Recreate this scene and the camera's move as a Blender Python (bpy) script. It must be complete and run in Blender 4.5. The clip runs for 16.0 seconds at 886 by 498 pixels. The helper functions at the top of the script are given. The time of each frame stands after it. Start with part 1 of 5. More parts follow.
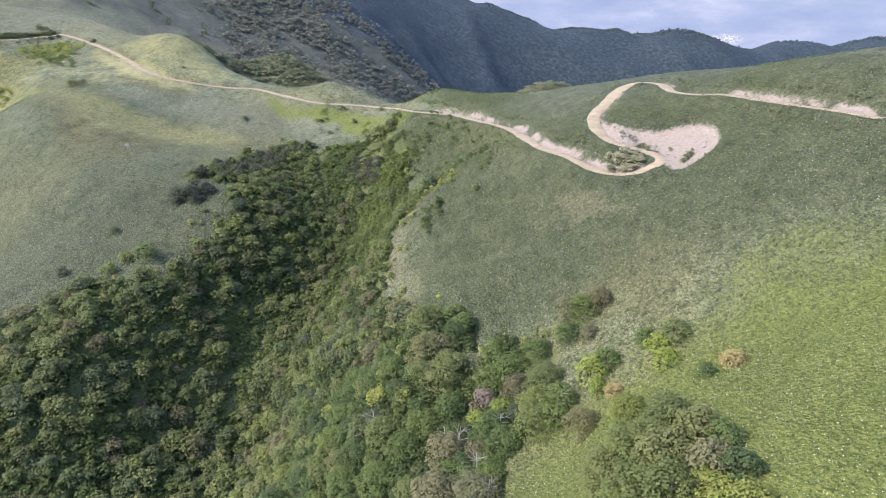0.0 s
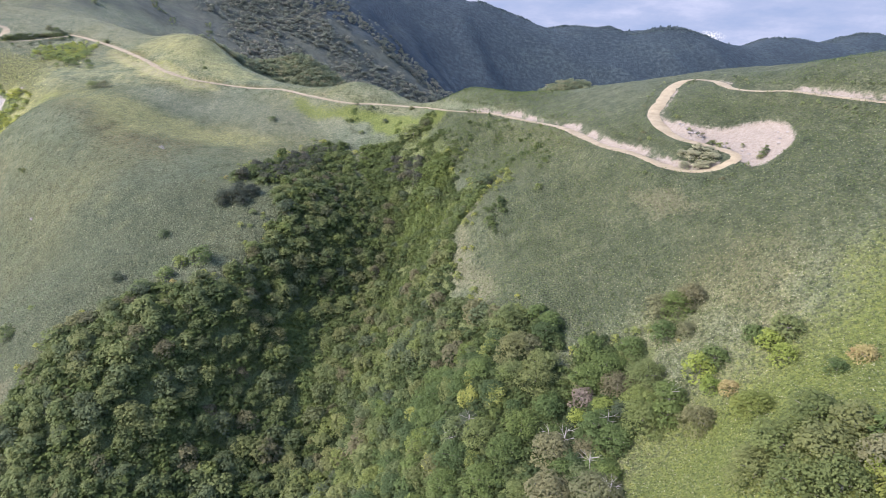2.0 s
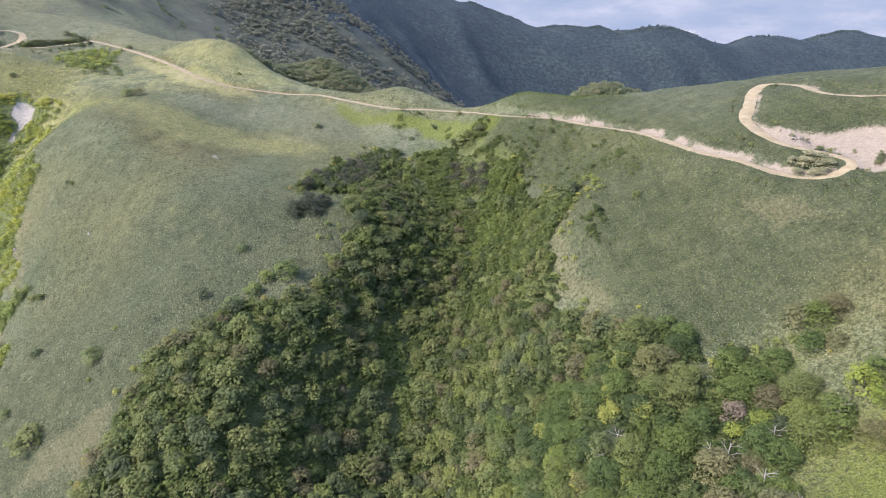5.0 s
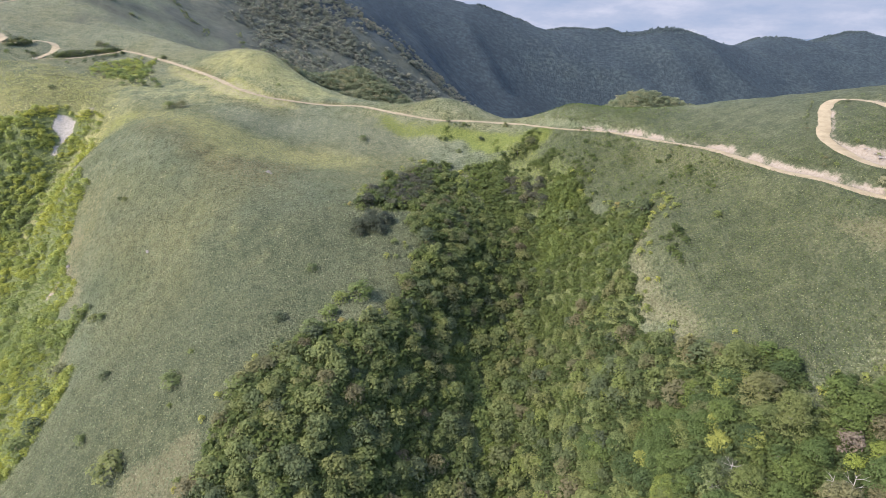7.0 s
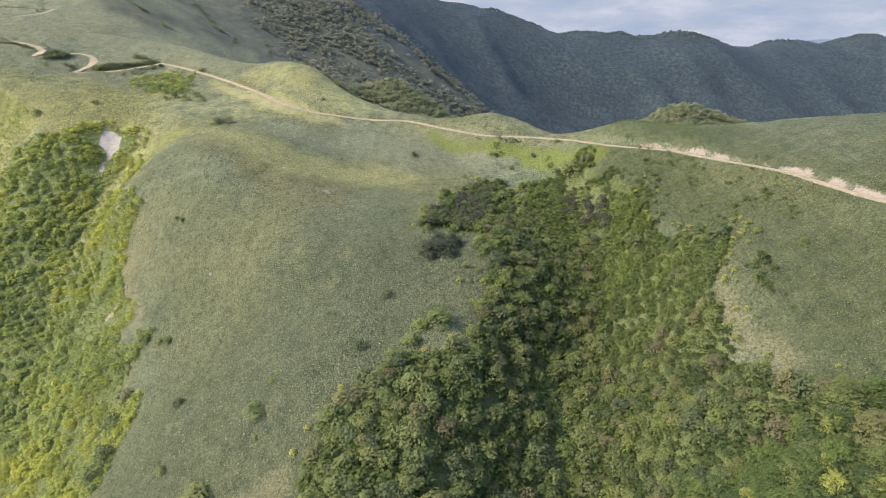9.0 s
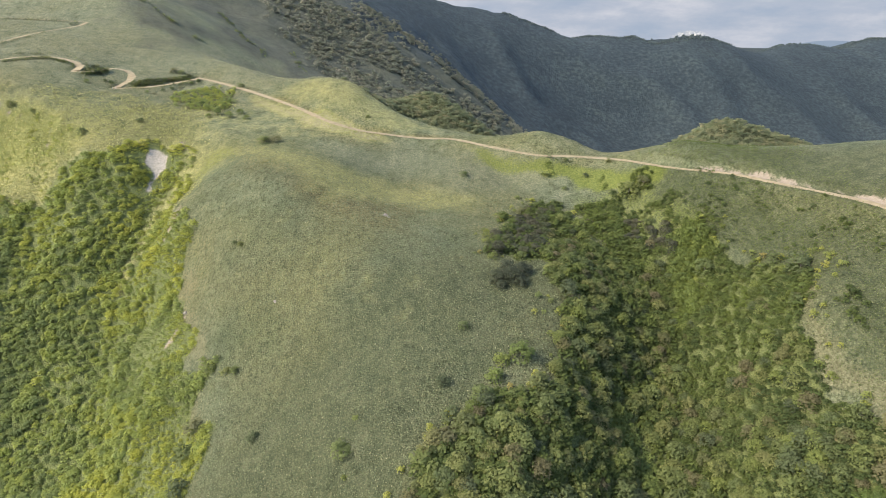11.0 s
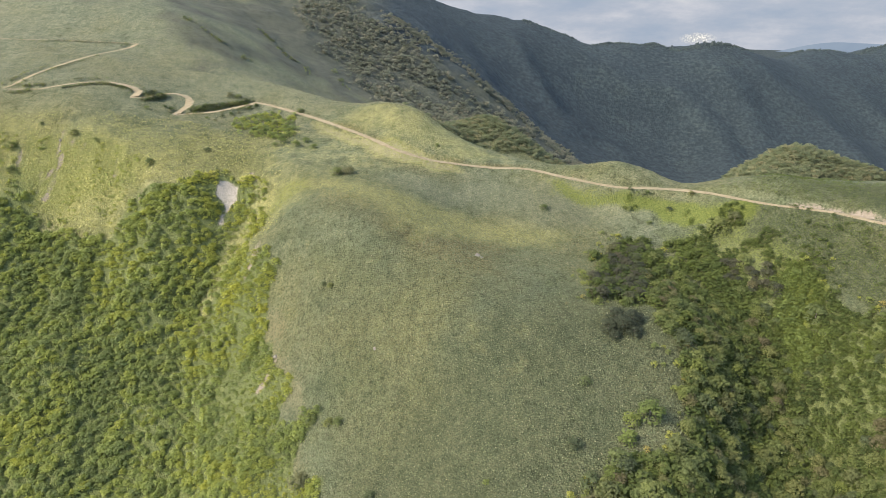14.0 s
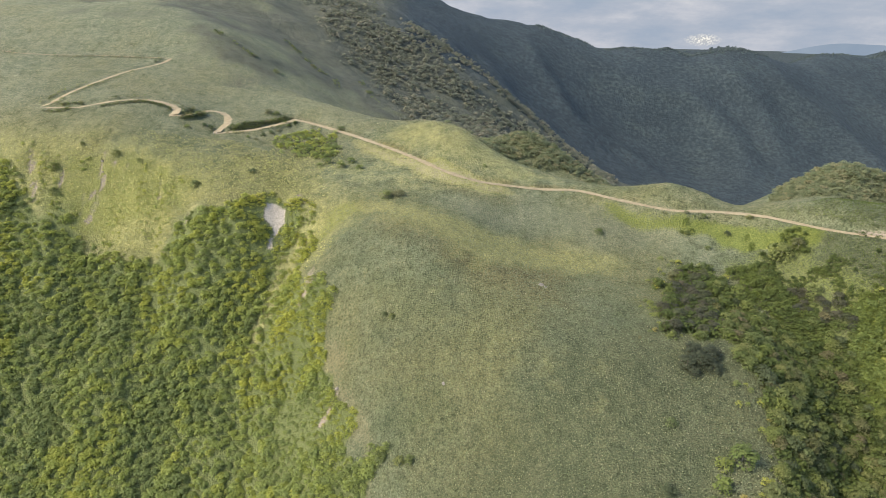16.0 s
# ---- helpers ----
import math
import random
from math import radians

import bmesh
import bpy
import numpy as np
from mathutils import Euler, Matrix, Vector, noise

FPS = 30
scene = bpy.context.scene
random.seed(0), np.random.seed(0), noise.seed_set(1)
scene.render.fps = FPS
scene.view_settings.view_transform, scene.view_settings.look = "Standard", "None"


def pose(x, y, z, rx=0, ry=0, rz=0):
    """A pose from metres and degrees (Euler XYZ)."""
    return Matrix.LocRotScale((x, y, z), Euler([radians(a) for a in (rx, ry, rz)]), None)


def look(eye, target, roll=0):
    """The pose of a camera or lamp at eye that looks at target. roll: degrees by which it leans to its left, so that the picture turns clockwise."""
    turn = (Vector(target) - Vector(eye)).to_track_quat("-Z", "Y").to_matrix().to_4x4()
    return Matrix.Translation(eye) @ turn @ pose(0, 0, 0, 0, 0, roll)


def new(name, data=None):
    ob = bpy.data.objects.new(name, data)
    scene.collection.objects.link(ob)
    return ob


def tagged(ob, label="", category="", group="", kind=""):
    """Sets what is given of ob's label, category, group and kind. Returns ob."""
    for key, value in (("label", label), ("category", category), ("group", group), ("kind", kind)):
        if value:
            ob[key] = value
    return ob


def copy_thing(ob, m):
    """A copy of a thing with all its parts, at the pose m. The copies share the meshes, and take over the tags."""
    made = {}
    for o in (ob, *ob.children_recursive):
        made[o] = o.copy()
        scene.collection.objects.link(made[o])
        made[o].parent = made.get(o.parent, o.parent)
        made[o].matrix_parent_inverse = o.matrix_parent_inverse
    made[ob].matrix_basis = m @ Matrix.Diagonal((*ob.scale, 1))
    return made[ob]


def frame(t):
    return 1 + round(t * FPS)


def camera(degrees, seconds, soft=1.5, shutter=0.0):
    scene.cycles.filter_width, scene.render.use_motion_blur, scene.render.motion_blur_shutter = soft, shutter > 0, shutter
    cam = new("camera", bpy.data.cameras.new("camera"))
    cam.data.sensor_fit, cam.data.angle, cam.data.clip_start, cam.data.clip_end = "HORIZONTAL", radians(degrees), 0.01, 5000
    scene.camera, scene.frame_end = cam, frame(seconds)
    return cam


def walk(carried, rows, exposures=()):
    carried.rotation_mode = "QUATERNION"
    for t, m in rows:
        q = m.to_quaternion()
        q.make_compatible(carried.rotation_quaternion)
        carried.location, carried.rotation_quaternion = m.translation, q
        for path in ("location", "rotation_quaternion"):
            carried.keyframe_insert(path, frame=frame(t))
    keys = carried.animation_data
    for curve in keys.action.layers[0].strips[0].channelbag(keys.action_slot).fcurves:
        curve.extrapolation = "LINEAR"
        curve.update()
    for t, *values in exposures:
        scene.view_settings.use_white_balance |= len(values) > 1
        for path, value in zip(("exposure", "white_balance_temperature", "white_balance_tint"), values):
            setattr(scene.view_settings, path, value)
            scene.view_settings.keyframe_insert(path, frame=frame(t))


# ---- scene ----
cam = camera(68.5, 16.0, soft=0.7)
METRES, EYE, TILT, LEAN, TURN = 165.0, 100.0, -22.0, -0.5, 0.0
ROWS = [
    (0.0, 0.0, 0.0, 0.0, 0.0, 0.0, -0.0),
    (0.5, -0.0293, 0.0008, -0.0002, -0.63, -0.02, 0.31),
    (1.0, -0.0584, 0.0021, 0.0002, -0.98, -0.05, 0.54),
    (1.5, -0.0878, 0.0038, 0.0007, -1.25, -0.07, 0.68),
    (2.0, -0.1169, 0.006, 0.002, -1.35, -0.11, 0.77),
    (2.5, -0.1463, 0.0087, 0.0038, -1.63, -0.13, 0.92),
    (3.0, -0.1755, 0.0119, 0.0062, -1.92, -0.15, 1.09),
    (5.5, -0.3206, 0.0338, 0.0297, -3.49, -0.2, 1.97),
    (6.0, -0.3492, 0.0381, 0.0383, -3.51, -0.21, 2.03),
    (6.5, -0.378, 0.0422, 0.0475, -3.5, -0.22, 2.06),
    (7.0, -0.4065, 0.0466, 0.057, -3.47, -0.2, 2.09),
    (7.5, -0.435, 0.0509, 0.0668, -3.44, -0.2, 2.1),
    (8.0, -0.4638, 0.0555, 0.0772, -3.42, -0.18, 2.12),
    (8.5, -0.4929, 0.06, 0.0888, -3.4, -0.17, 2.13),
    (9.0, -0.5215, 0.0647, 0.1007, -3.36, -0.16, 2.15),
    (9.5, -0.5503, 0.0694, 0.1136, -3.34, -0.16, 2.15),
    (12.0, -0.6962, 0.0977, 0.1818, -3.23, -0.12, 2.18),
    (12.5, -0.7247, 0.1044, 0.1963, -3.18, -0.13, 2.19),
    (13.0, -0.7537, 0.1112, 0.2099, -3.15, -0.09, 2.2),
    (13.5, -0.7826, 0.1181, 0.2243, -3.12, -0.08, 2.21),
    (14.0, -0.811, 0.1254, 0.239, -3.08, -0.07, 2.22),
    (14.5, -0.8398, 0.1328, 0.2538, -3.05, -0.05, 2.22),
    (15.0, -0.8684, 0.1403, 0.269, -3.01, -0.05, 2.24),
    (15.5, -0.8971, 0.1478, 0.2838, -2.99, -0.03, 2.23),
    (16.0, -0.9257, 0.1555, 0.2994, -2.96, -0.04, 2.24),
]
walk(cam, [(t, pose(0, 0, EYE, TILT, LEAN, TURN) @ pose(METRES * x, METRES * y, METRES * z, 90 + pitch, roll, yaw)) for t, x, y, z, yaw, pitch, roll in ROWS],
     exposures=[(0.0, 1.72, 5900, 22), (3.0, 1.72, 5920, 22), (5.5, 1.70, 6220, 19), (7.0, 1.69, 6320, 17), (12.0, 1.55, 7000, 10), (14.0, 1.52, 7000, 10), (16.0, 1.46, 7000, 10)])

# ---- light: hazy sun from the west, bright sky ----
SUN_UP, SUN_AZ = 44.0, -104.0
world = bpy.data.worlds.new("sky")
scene.world = world
world.use_nodes = True
wn = world.node_tree
sky = wn.nodes.new("ShaderNodeTexSky")
sky.sky_type, sky.sun_disc = "NISHITA", False
sky.sun_elevation, sky.sun_rotation = radians(SUN_UP), radians(SUN_AZ)
HAZE = 0.35
sky.air_density, sky.dust_density, sky.altitude = 1.0, 4.0, 900
wn.nodes["Background"].inputs["Strength"].default_value = 0.15
wn.links.new(sky.outputs[0], wn.nodes["Background"].inputs["Color"])
sun = new("sun", bpy.data.lights.new("sun", "SUN"))
sun.data.energy, sun.data.angle, sun.data.color = 1.9, radians(8.0), (1.0, 0.89, 0.72)
az, up = radians(SUN_AZ), radians(SUN_UP)
sun.matrix_world = look((0, 0, 0), (-math.sin(az) * math.cos(up), -math.cos(az) * math.cos(up), -math.sin(up)))


# ---- materials ----
class Nodes:
    """A short hand for building one node material."""

    def __init__(self, name, rough=0.9):
        self.mat = bpy.data.materials.new(name)
        self.mat.use_nodes = True
        self.t = self.mat.node_tree
        self.b = self.t.nodes["Principled BSDF"]
        self.b.inputs["Roughness"].default_value = rough
        self.b.inputs["Specular IOR Level"].default_value = 0.2
        self.co = self.t.nodes.new("ShaderNodeNewGeometry").outputs["Position"]

    def node(self, kind, **values):
        n = self.t.nodes.new(kind)
        for key, v in values.items():
            n.inputs[key.replace("_", " ")].default_value = v
        return n

    def link(self, a, b):
        self.t.links.new(a, b)

    def noise(self, scale, detail=4.0, rough=0.6, vec=None):
        n = self.node("ShaderNodeTexNoise", Scale=scale, Detail=detail, Roughness=rough)
        self.link(vec or self.co, n.inputs["Vector"])
        return n.outputs["Fac"]

    def ramp(self, fac, stops):
        n = self.t.nodes.new("ShaderNodeValToRGB")
        e = n.color_ramp.elements
        while len(e) < len(stops):
            e.new(0.5)
        for el, (p, c) in zip(e, stops):
            el.position, el.color = p, (*c, 1)
        self.link(fac, n.inputs[0])
        return n.outputs[0]

    def band(self, fac, lo, hi):
        n = self.node("ShaderNodeMapRange")
        n.inputs["From Min"].default_value, n.inputs["From Max"].default_value = lo, hi
        self.link(fac, n.inputs["Value"])
        return n.outputs[0]

    def mix(self, fac, a, b, how="MIX"):
        n = self.t.nodes.new("ShaderNodeMix")
        n.data_type, n.blend_type = "RGBA", how
        for v, i in ((fac, 0), (a, 6), (b, 7)):
            if isinstance(v, (int, float)):
                n.inputs[i].default_value = v
            elif isinstance(v, tuple):
                n.inputs[i].default_value = (*v, 1)
            else:
                self.link(v, n.inputs[i])
        return n.outputs[2]

    def math(self, op, a, b):
        n = self.t.nodes.new("ShaderNodeMath")
        n.operation = op
        for v, i in ((a, 0), (b, 1)):
            if isinstance(v, (int, float)):
                n.inputs[i].default_value = v
            else:
                self.link(v, n.inputs[i])
        return n.outputs[0]

    def attr(self, name):
        n = self.t.nodes.new("ShaderNodeAttribute")
        n.attribute_name = name
        return n

    def bump(self, height, strength, distance):
        n = self.node("ShaderNodeBump", Strength=strength, Distance=distance)
        self.link(height, n.inputs["Height"])
        self.link(n.outputs[0], self.b.inputs["Normal"])

    def colour(self, c):
        if isinstance(c, tuple):
            self.b.inputs["Base Color"].default_value = (*c, 1)
        else:
            self.link(c, self.b.inputs["Base Color"])
        return self.mat


def ground_material():
    """Bamboo grass, straw, fresh herbs, bare sand and shaded wood floor, mixed by the ground's cover masks."""
    k = Nodes("hill_grass", 0.95)
    big, mid, fine, leaf = k.noise(0.022, 4, 0.55), k.noise(0.16, 5, 0.65), k.noise(1.3, 4, 0.75), k.noise(4.0, 3, 0.8)
    sasa = k.ramp(mid, [(0.32, (0.122, 0.147, 0.087)), (0.5, (0.171, 0.193, 0.118)), (0.68, (0.226, 0.239, 0.151))])
    olive = k.ramp(mid, [(0.32, (0.159, 0.166, 0.078)), (0.68, (0.253, 0.242, 0.125))])
    base = k.mix(k.band(big, 0.40, 0.60), sasa, olive)
    patch = k.noise(0.06, 3, 0.6)
    base = k.mix(k.math("MULTIPLY", k.band(patch, 0.50, 0.70), 0.55), base, (0.098, 0.124, 0.058))
    base = k.mix(k.math("MULTIPLY", k.band(patch, 0.44, 0.30), 0.45), base, (0.205, 0.205, 0.108))
    warm = k.ramp(mid, [(0.3, (0.150, 0.120, 0.050)), (0.7, (0.240, 0.195, 0.085))])
    base = k.mix(k.math("MULTIPLY", k.band(k.math("ADD", k.attr("warm_grass").outputs["Fac"], k.math("SUBTRACT", mid, 0.5)), 0.1, 0.9), 0.65), base, warm)
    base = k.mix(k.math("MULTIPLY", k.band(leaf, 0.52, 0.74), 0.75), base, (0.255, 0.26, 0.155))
    # pits between the leaves darkened, their shade put into the colour
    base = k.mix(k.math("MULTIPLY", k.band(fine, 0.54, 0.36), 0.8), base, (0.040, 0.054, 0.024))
    # deep green grass, also used to put broad shade into the grass colour
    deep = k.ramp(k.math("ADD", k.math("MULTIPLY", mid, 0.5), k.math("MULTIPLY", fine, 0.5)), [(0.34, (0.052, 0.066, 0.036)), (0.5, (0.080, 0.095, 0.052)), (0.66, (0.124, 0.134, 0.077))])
    base = k.mix(k.math("MULTIPLY", k.band(k.math("ADD", k.attr("deep_shade_grass").outputs["Fac"], k.math("SUBTRACT", mid, 0.5)), 0.15, 0.7), 0.85), base, deep)
    # yellow grass, and the sunlit look of the spur put into colour
    gold = k.ramp(fine, [(0.3, (0.244, 0.247, 0.097)), (0.7, (0.399, 0.387, 0.166))])
    base = k.mix(k.math("MULTIPLY", k.band(k.math("ADD", k.attr("gold_sunlit_grass").outputs["Fac"], k.math("SUBTRACT", mid, 0.5)), 0.2, 0.8), 0.85), base, gold)
    cool = k.ramp(fine, [(0.3, (0.156, 0.174, 0.113)), (0.7, (0.271, 0.280, 0.198))])
    base = k.mix(k.math("MULTIPLY", k.band(k.math("ADD", k.attr("cool_grass").outputs["Fac"], k.math("SUBTRACT", mid, 0.5)), 0.2, 0.8), 0.7), base, cool)
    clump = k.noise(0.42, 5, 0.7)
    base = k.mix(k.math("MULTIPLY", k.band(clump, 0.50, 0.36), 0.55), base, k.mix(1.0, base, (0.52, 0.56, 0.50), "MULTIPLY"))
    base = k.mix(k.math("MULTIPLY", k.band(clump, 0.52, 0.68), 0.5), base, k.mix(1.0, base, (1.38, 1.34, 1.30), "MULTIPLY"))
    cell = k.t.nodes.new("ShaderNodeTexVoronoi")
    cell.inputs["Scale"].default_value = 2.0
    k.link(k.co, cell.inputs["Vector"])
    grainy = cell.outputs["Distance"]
    # gaps between leaf clumps painted darker, clump tops lighter, matching the bump
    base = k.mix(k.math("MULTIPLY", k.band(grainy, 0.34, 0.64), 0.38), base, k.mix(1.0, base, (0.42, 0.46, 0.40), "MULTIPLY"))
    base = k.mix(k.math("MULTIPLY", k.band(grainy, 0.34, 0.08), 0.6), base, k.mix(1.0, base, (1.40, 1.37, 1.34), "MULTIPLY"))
    comb = k.node("ShaderNodeMapping", Scale=(0.45, 0.07, 0.07))
    k.link(k.co, comb.inputs["Vector"])
    combed = k.noise(1.0, 5, 0.62, comb.outputs[0])
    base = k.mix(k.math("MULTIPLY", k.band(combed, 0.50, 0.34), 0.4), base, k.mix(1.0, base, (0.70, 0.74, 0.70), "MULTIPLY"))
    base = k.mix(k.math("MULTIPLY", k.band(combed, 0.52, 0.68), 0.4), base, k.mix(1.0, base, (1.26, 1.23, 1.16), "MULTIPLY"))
    cover = k.attr("cover").outputs["Color"]
    sep = k.t.nodes.new("ShaderNodeSeparateColor")
    k.link(cover, sep.inputs[0])
    grain = k.math("MULTIPLY", k.math("SUBTRACT", fine, 0.5), 0.9)

    def edge(o):
        return k.band(k.math("ADD", o, grain), 0.35, 0.65)
    straw = k.ramp(fine, [(0.3, (0.17, 0.15, 0.08)), (0.7, (0.30, 0.265, 0.16))])
    fresh = k.ramp(fine, [(0.3, (0.088, 0.116, 0.024)), (0.5, (0.135, 0.166, 0.032)), (0.7, (0.205, 0.230, 0.048))])
    wood = k.ramp(fine, [(0.3, (0.086, 0.108, 0.044)), (0.7, (0.155, 0.180, 0.066))])
    sand = k.ramp(fine, [(0.25, (0.160, 0.134, 0.102)), (0.5, (0.220, 0.190, 0.150)), (0.8, (0.268, 0.238, 0.192))])
    dark = k.attr("dark_wood").outputs["Fac"]
    base = k.mix(k.math("MULTIPLY", edge(sep.outputs[0]), 0.36), base, straw)
    base = k.mix(k.math("MULTIPLY", edge(sep.outputs[1]), 0.8), base, fresh)
    base = k.mix(edge(dark), base, wood)
    base = k.mix(edge(sep.outputs[2]), base, k.mix(k.band(k.attr("pale_rock").outputs["Fac"], 0.3, 0.7), sand, k.ramp(fine, [(0.3, (0.20, 0.182, 0.150)), (0.6, (0.33, 0.308, 0.265))])))
    # far forest: the blue of the haze is put into its base colour
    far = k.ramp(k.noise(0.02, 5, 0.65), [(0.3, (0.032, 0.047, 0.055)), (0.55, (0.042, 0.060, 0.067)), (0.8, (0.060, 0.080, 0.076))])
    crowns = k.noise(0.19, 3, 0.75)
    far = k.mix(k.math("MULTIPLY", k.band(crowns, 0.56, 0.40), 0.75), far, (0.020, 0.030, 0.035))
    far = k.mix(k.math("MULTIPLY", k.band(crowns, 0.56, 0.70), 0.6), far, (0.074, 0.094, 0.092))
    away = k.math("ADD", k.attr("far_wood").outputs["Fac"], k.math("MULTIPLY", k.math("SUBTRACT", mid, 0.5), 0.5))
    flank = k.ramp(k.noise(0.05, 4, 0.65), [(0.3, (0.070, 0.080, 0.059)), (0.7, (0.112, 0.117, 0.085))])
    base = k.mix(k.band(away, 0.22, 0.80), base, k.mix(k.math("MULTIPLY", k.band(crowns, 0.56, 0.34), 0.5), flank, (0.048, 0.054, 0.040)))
    base = k.mix(k.math("MULTIPLY", k.band(k.attr("haze_wood").outputs["Fac"], 0.25, 0.85), k.band(away, 0.3, 0.55)), base, far)
    bare = k.math("SUBTRACT", 1.0, k.math("MULTIPLY", k.band(sep.outputs[2], 0.3, 0.7), 0.75))
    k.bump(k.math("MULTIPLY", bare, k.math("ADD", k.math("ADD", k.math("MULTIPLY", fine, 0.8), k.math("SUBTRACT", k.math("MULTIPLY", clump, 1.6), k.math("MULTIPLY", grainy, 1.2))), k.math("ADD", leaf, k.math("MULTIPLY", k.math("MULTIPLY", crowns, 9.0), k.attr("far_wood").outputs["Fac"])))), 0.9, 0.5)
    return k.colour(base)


def road_material():
    k = Nodes("road_gravel", 0.95)
    n, f = k.noise(0.5, 4), k.noise(7.0, 3, 0.7)
    base = k.ramp(n, [(0.3, (0.218, 0.181, 0.114)), (0.7, (0.309, 0.262, 0.168))])
    base = k.mix(k.band(f, 0.6, 0.85), base, (0.17, 0.15, 0.125))
    k.bump(f, 0.6, 0.1)
    return k.colour(base)


def foliage_material(name, stops, translucent=0.25, per_object=True):
    """Leaves: a tint for each tree and a slight change from clump to clump."""
    k = Nodes(name, 0.75)
    info = k.t.nodes.new("ShaderNodeObjectInfo").outputs["Random"]
    tint = k.attr("tint").outputs["Fac"]
    if per_object:
        tint = k.math("FRACT", k.math("ADD", tint, info), 0.0)
    c = k.ramp(tint, stops)
    island = k.t.nodes.new("ShaderNodeNewGeometry").outputs["Random Per Island"]
    c = k.mix(k.band(island, 0.0, 1.0), c, k.mix(1.0, c, (1.28, 1.28, 1.22), "MULTIPLY"))
    k.colour(c)
    tr = k.t.nodes.new("ShaderNodeBsdfTranslucent")
    k.link(c, tr.inputs["Color"])
    m = k.t.nodes.new("ShaderNodeMixShader")
    m.inputs[0].default_value = translucent
    k.link(k.b.outputs[0], m.inputs[1])
    k.link(tr.outputs[0], m.inputs[2])
    k.link(m.outputs[0], k.t.nodes["Material Output"].inputs["Surface"])
    return k.mat


def plain_material(name, a, b, scale, rough=0.9, bump=0.4):
    k = Nodes(name, rough)
    n = k.noise(scale, 4)
    k.bump(n, bump, 0.2)
    return k.colour(k.ramp(n, [(0.3, a), (0.7, b)]))


GROUND = ground_material()
ROAD = road_material()
LEAF_DARK = foliage_material("leaf_dark", [(0.0, (0.078, 0.098, 0.055)), (0.15, (0.103, 0.130, 0.059)), (0.35, (0.132, 0.162, 0.062)), (0.5, (0.150, 0.174, 0.064)), (0.62, (0.160, 0.173, 0.068)),
                                           (0.70, (0.135, 0.123, 0.071)), (0.76, (0.113, 0.138, 0.056)), (0.9, (0.160, 0.192, 0.057)), (1.0, (0.076, 0.098, 0.055))], 0.45)
LEAF_MID = foliage_material("leaf_mid", [(0.0, (0.052, 0.078, 0.031)), (0.35, (0.073, 0.107, 0.035)), (0.6, (0.091, 0.125, 0.037)),
                                         (0.85, (0.108, 0.141, 0.038)), (0.93, (0.108, 0.116, 0.048)), (1.0, (0.140, 0.173, 0.040))], 0.35)
LEAF_LIGHT = foliage_material("leaf_light", [(0.0, (0.115, 0.142, 0.050)), (0.35, (0.155, 0.182, 0.052)), (0.7, (0.205, 0.222, 0.055)),
                                             (0.9, (0.255, 0.262, 0.058)), (1.0, (0.215, 0.168, 0.070))], 0.3)
# yellow-green leaves, brightened and warmed to carry sunlight in their colour
LEAF_WEST_SUNLIT = foliage_material("leaf_west_sunlit", [(0.0, (0.177, 0.221, 0.091)), (0.25, (0.239, 0.289, 0.097)), (0.5, (0.288, 0.320, 0.083)),
                                           (0.75, (0.344, 0.361, 0.082)), (0.92, (0.386, 0.392, 0.083)), (1.0, (0.355, 0.330, 0.088))], 0.6, per_object=False)
LEAF_BANK = foliage_material("leaf_bank", [(0.0, (0.052, 0.074, 0.028)), (0.3, (0.071, 0.097, 0.031)), (0.6, (0.091, 0.118, 0.034)),
                                           (0.80, (0.097, 0.126, 0.031)), (1.0, (0.130, 0.168, 0.046))], 0.45, per_object=False)
LEAF_OLIVE = foliage_material("leaf_olive", [(0.0, (0.106, 0.117, 0.058)), (1.0, (0.146, 0.144, 0.072))], 0.35)
LEAF_HEATH = foliage_material("leaf_heath", [(0.0, (0.120, 0.146, 0.081)), (0.7, (0.161, 0.179, 0.099)), (1.0, (0.195, 0.189, 0.107))], 0.35, per_object=False)
LEAF_YOUNG = foliage_material("leaf_young", [(0.0, (0.118, 0.142, 0.036)), (1.0, (0.165, 0.186, 0.044))], 0.35)
LEAF_EVER = foliage_material("leaf_ever", [(0.0, (0.038, 0.048, 0.032)), (0.6, (0.052, 0.062, 0.038)), (1.0, (0.066, 0.066, 0.046))], 0.25)
LEAF_DUSK = foliage_material("leaf_dusk", [(0.0, (0.054, 0.062, 0.042)), (0.5, (0.080, 0.080, 0.054)), (0.8, (0.074, 0.090, 0.046)), (1.0, (0.096, 0.088, 0.062))], 0.35, per_object=False)
DEAD = plain_material("dead_wood", (0.20, 0.185, 0.165), (0.36, 0.34, 0.31), 4.0)
STONE = plain_material("pale_stone", (0.17, 0.155, 0.135), (0.29, 0.265, 0.235), 1.5)
POST = plain_material("post_paint", (0.30, 0.27, 0.24), (0.45, 0.42, 0.38), 3.0, 0.6)
LEAF_BRIGHT = foliage_material("leaf_bright", [(0.0, (0.132, 0.176, 0.037)), (1.0, (0.180, 0.216, 0.044))], 0.3)
LEAF_RUST = foliage_material("leaf_rust", [(0.0, (0.27, 0.19, 0.09)), (1.0, (0.25, 0.22, 0.09))], 0.3)
LEAF_PURPLE = foliage_material("leaf_purple", [(0.0, (0.135, 0.110, 0.088)), (1.0, (0.165, 0.140, 0.105))], 0.3)
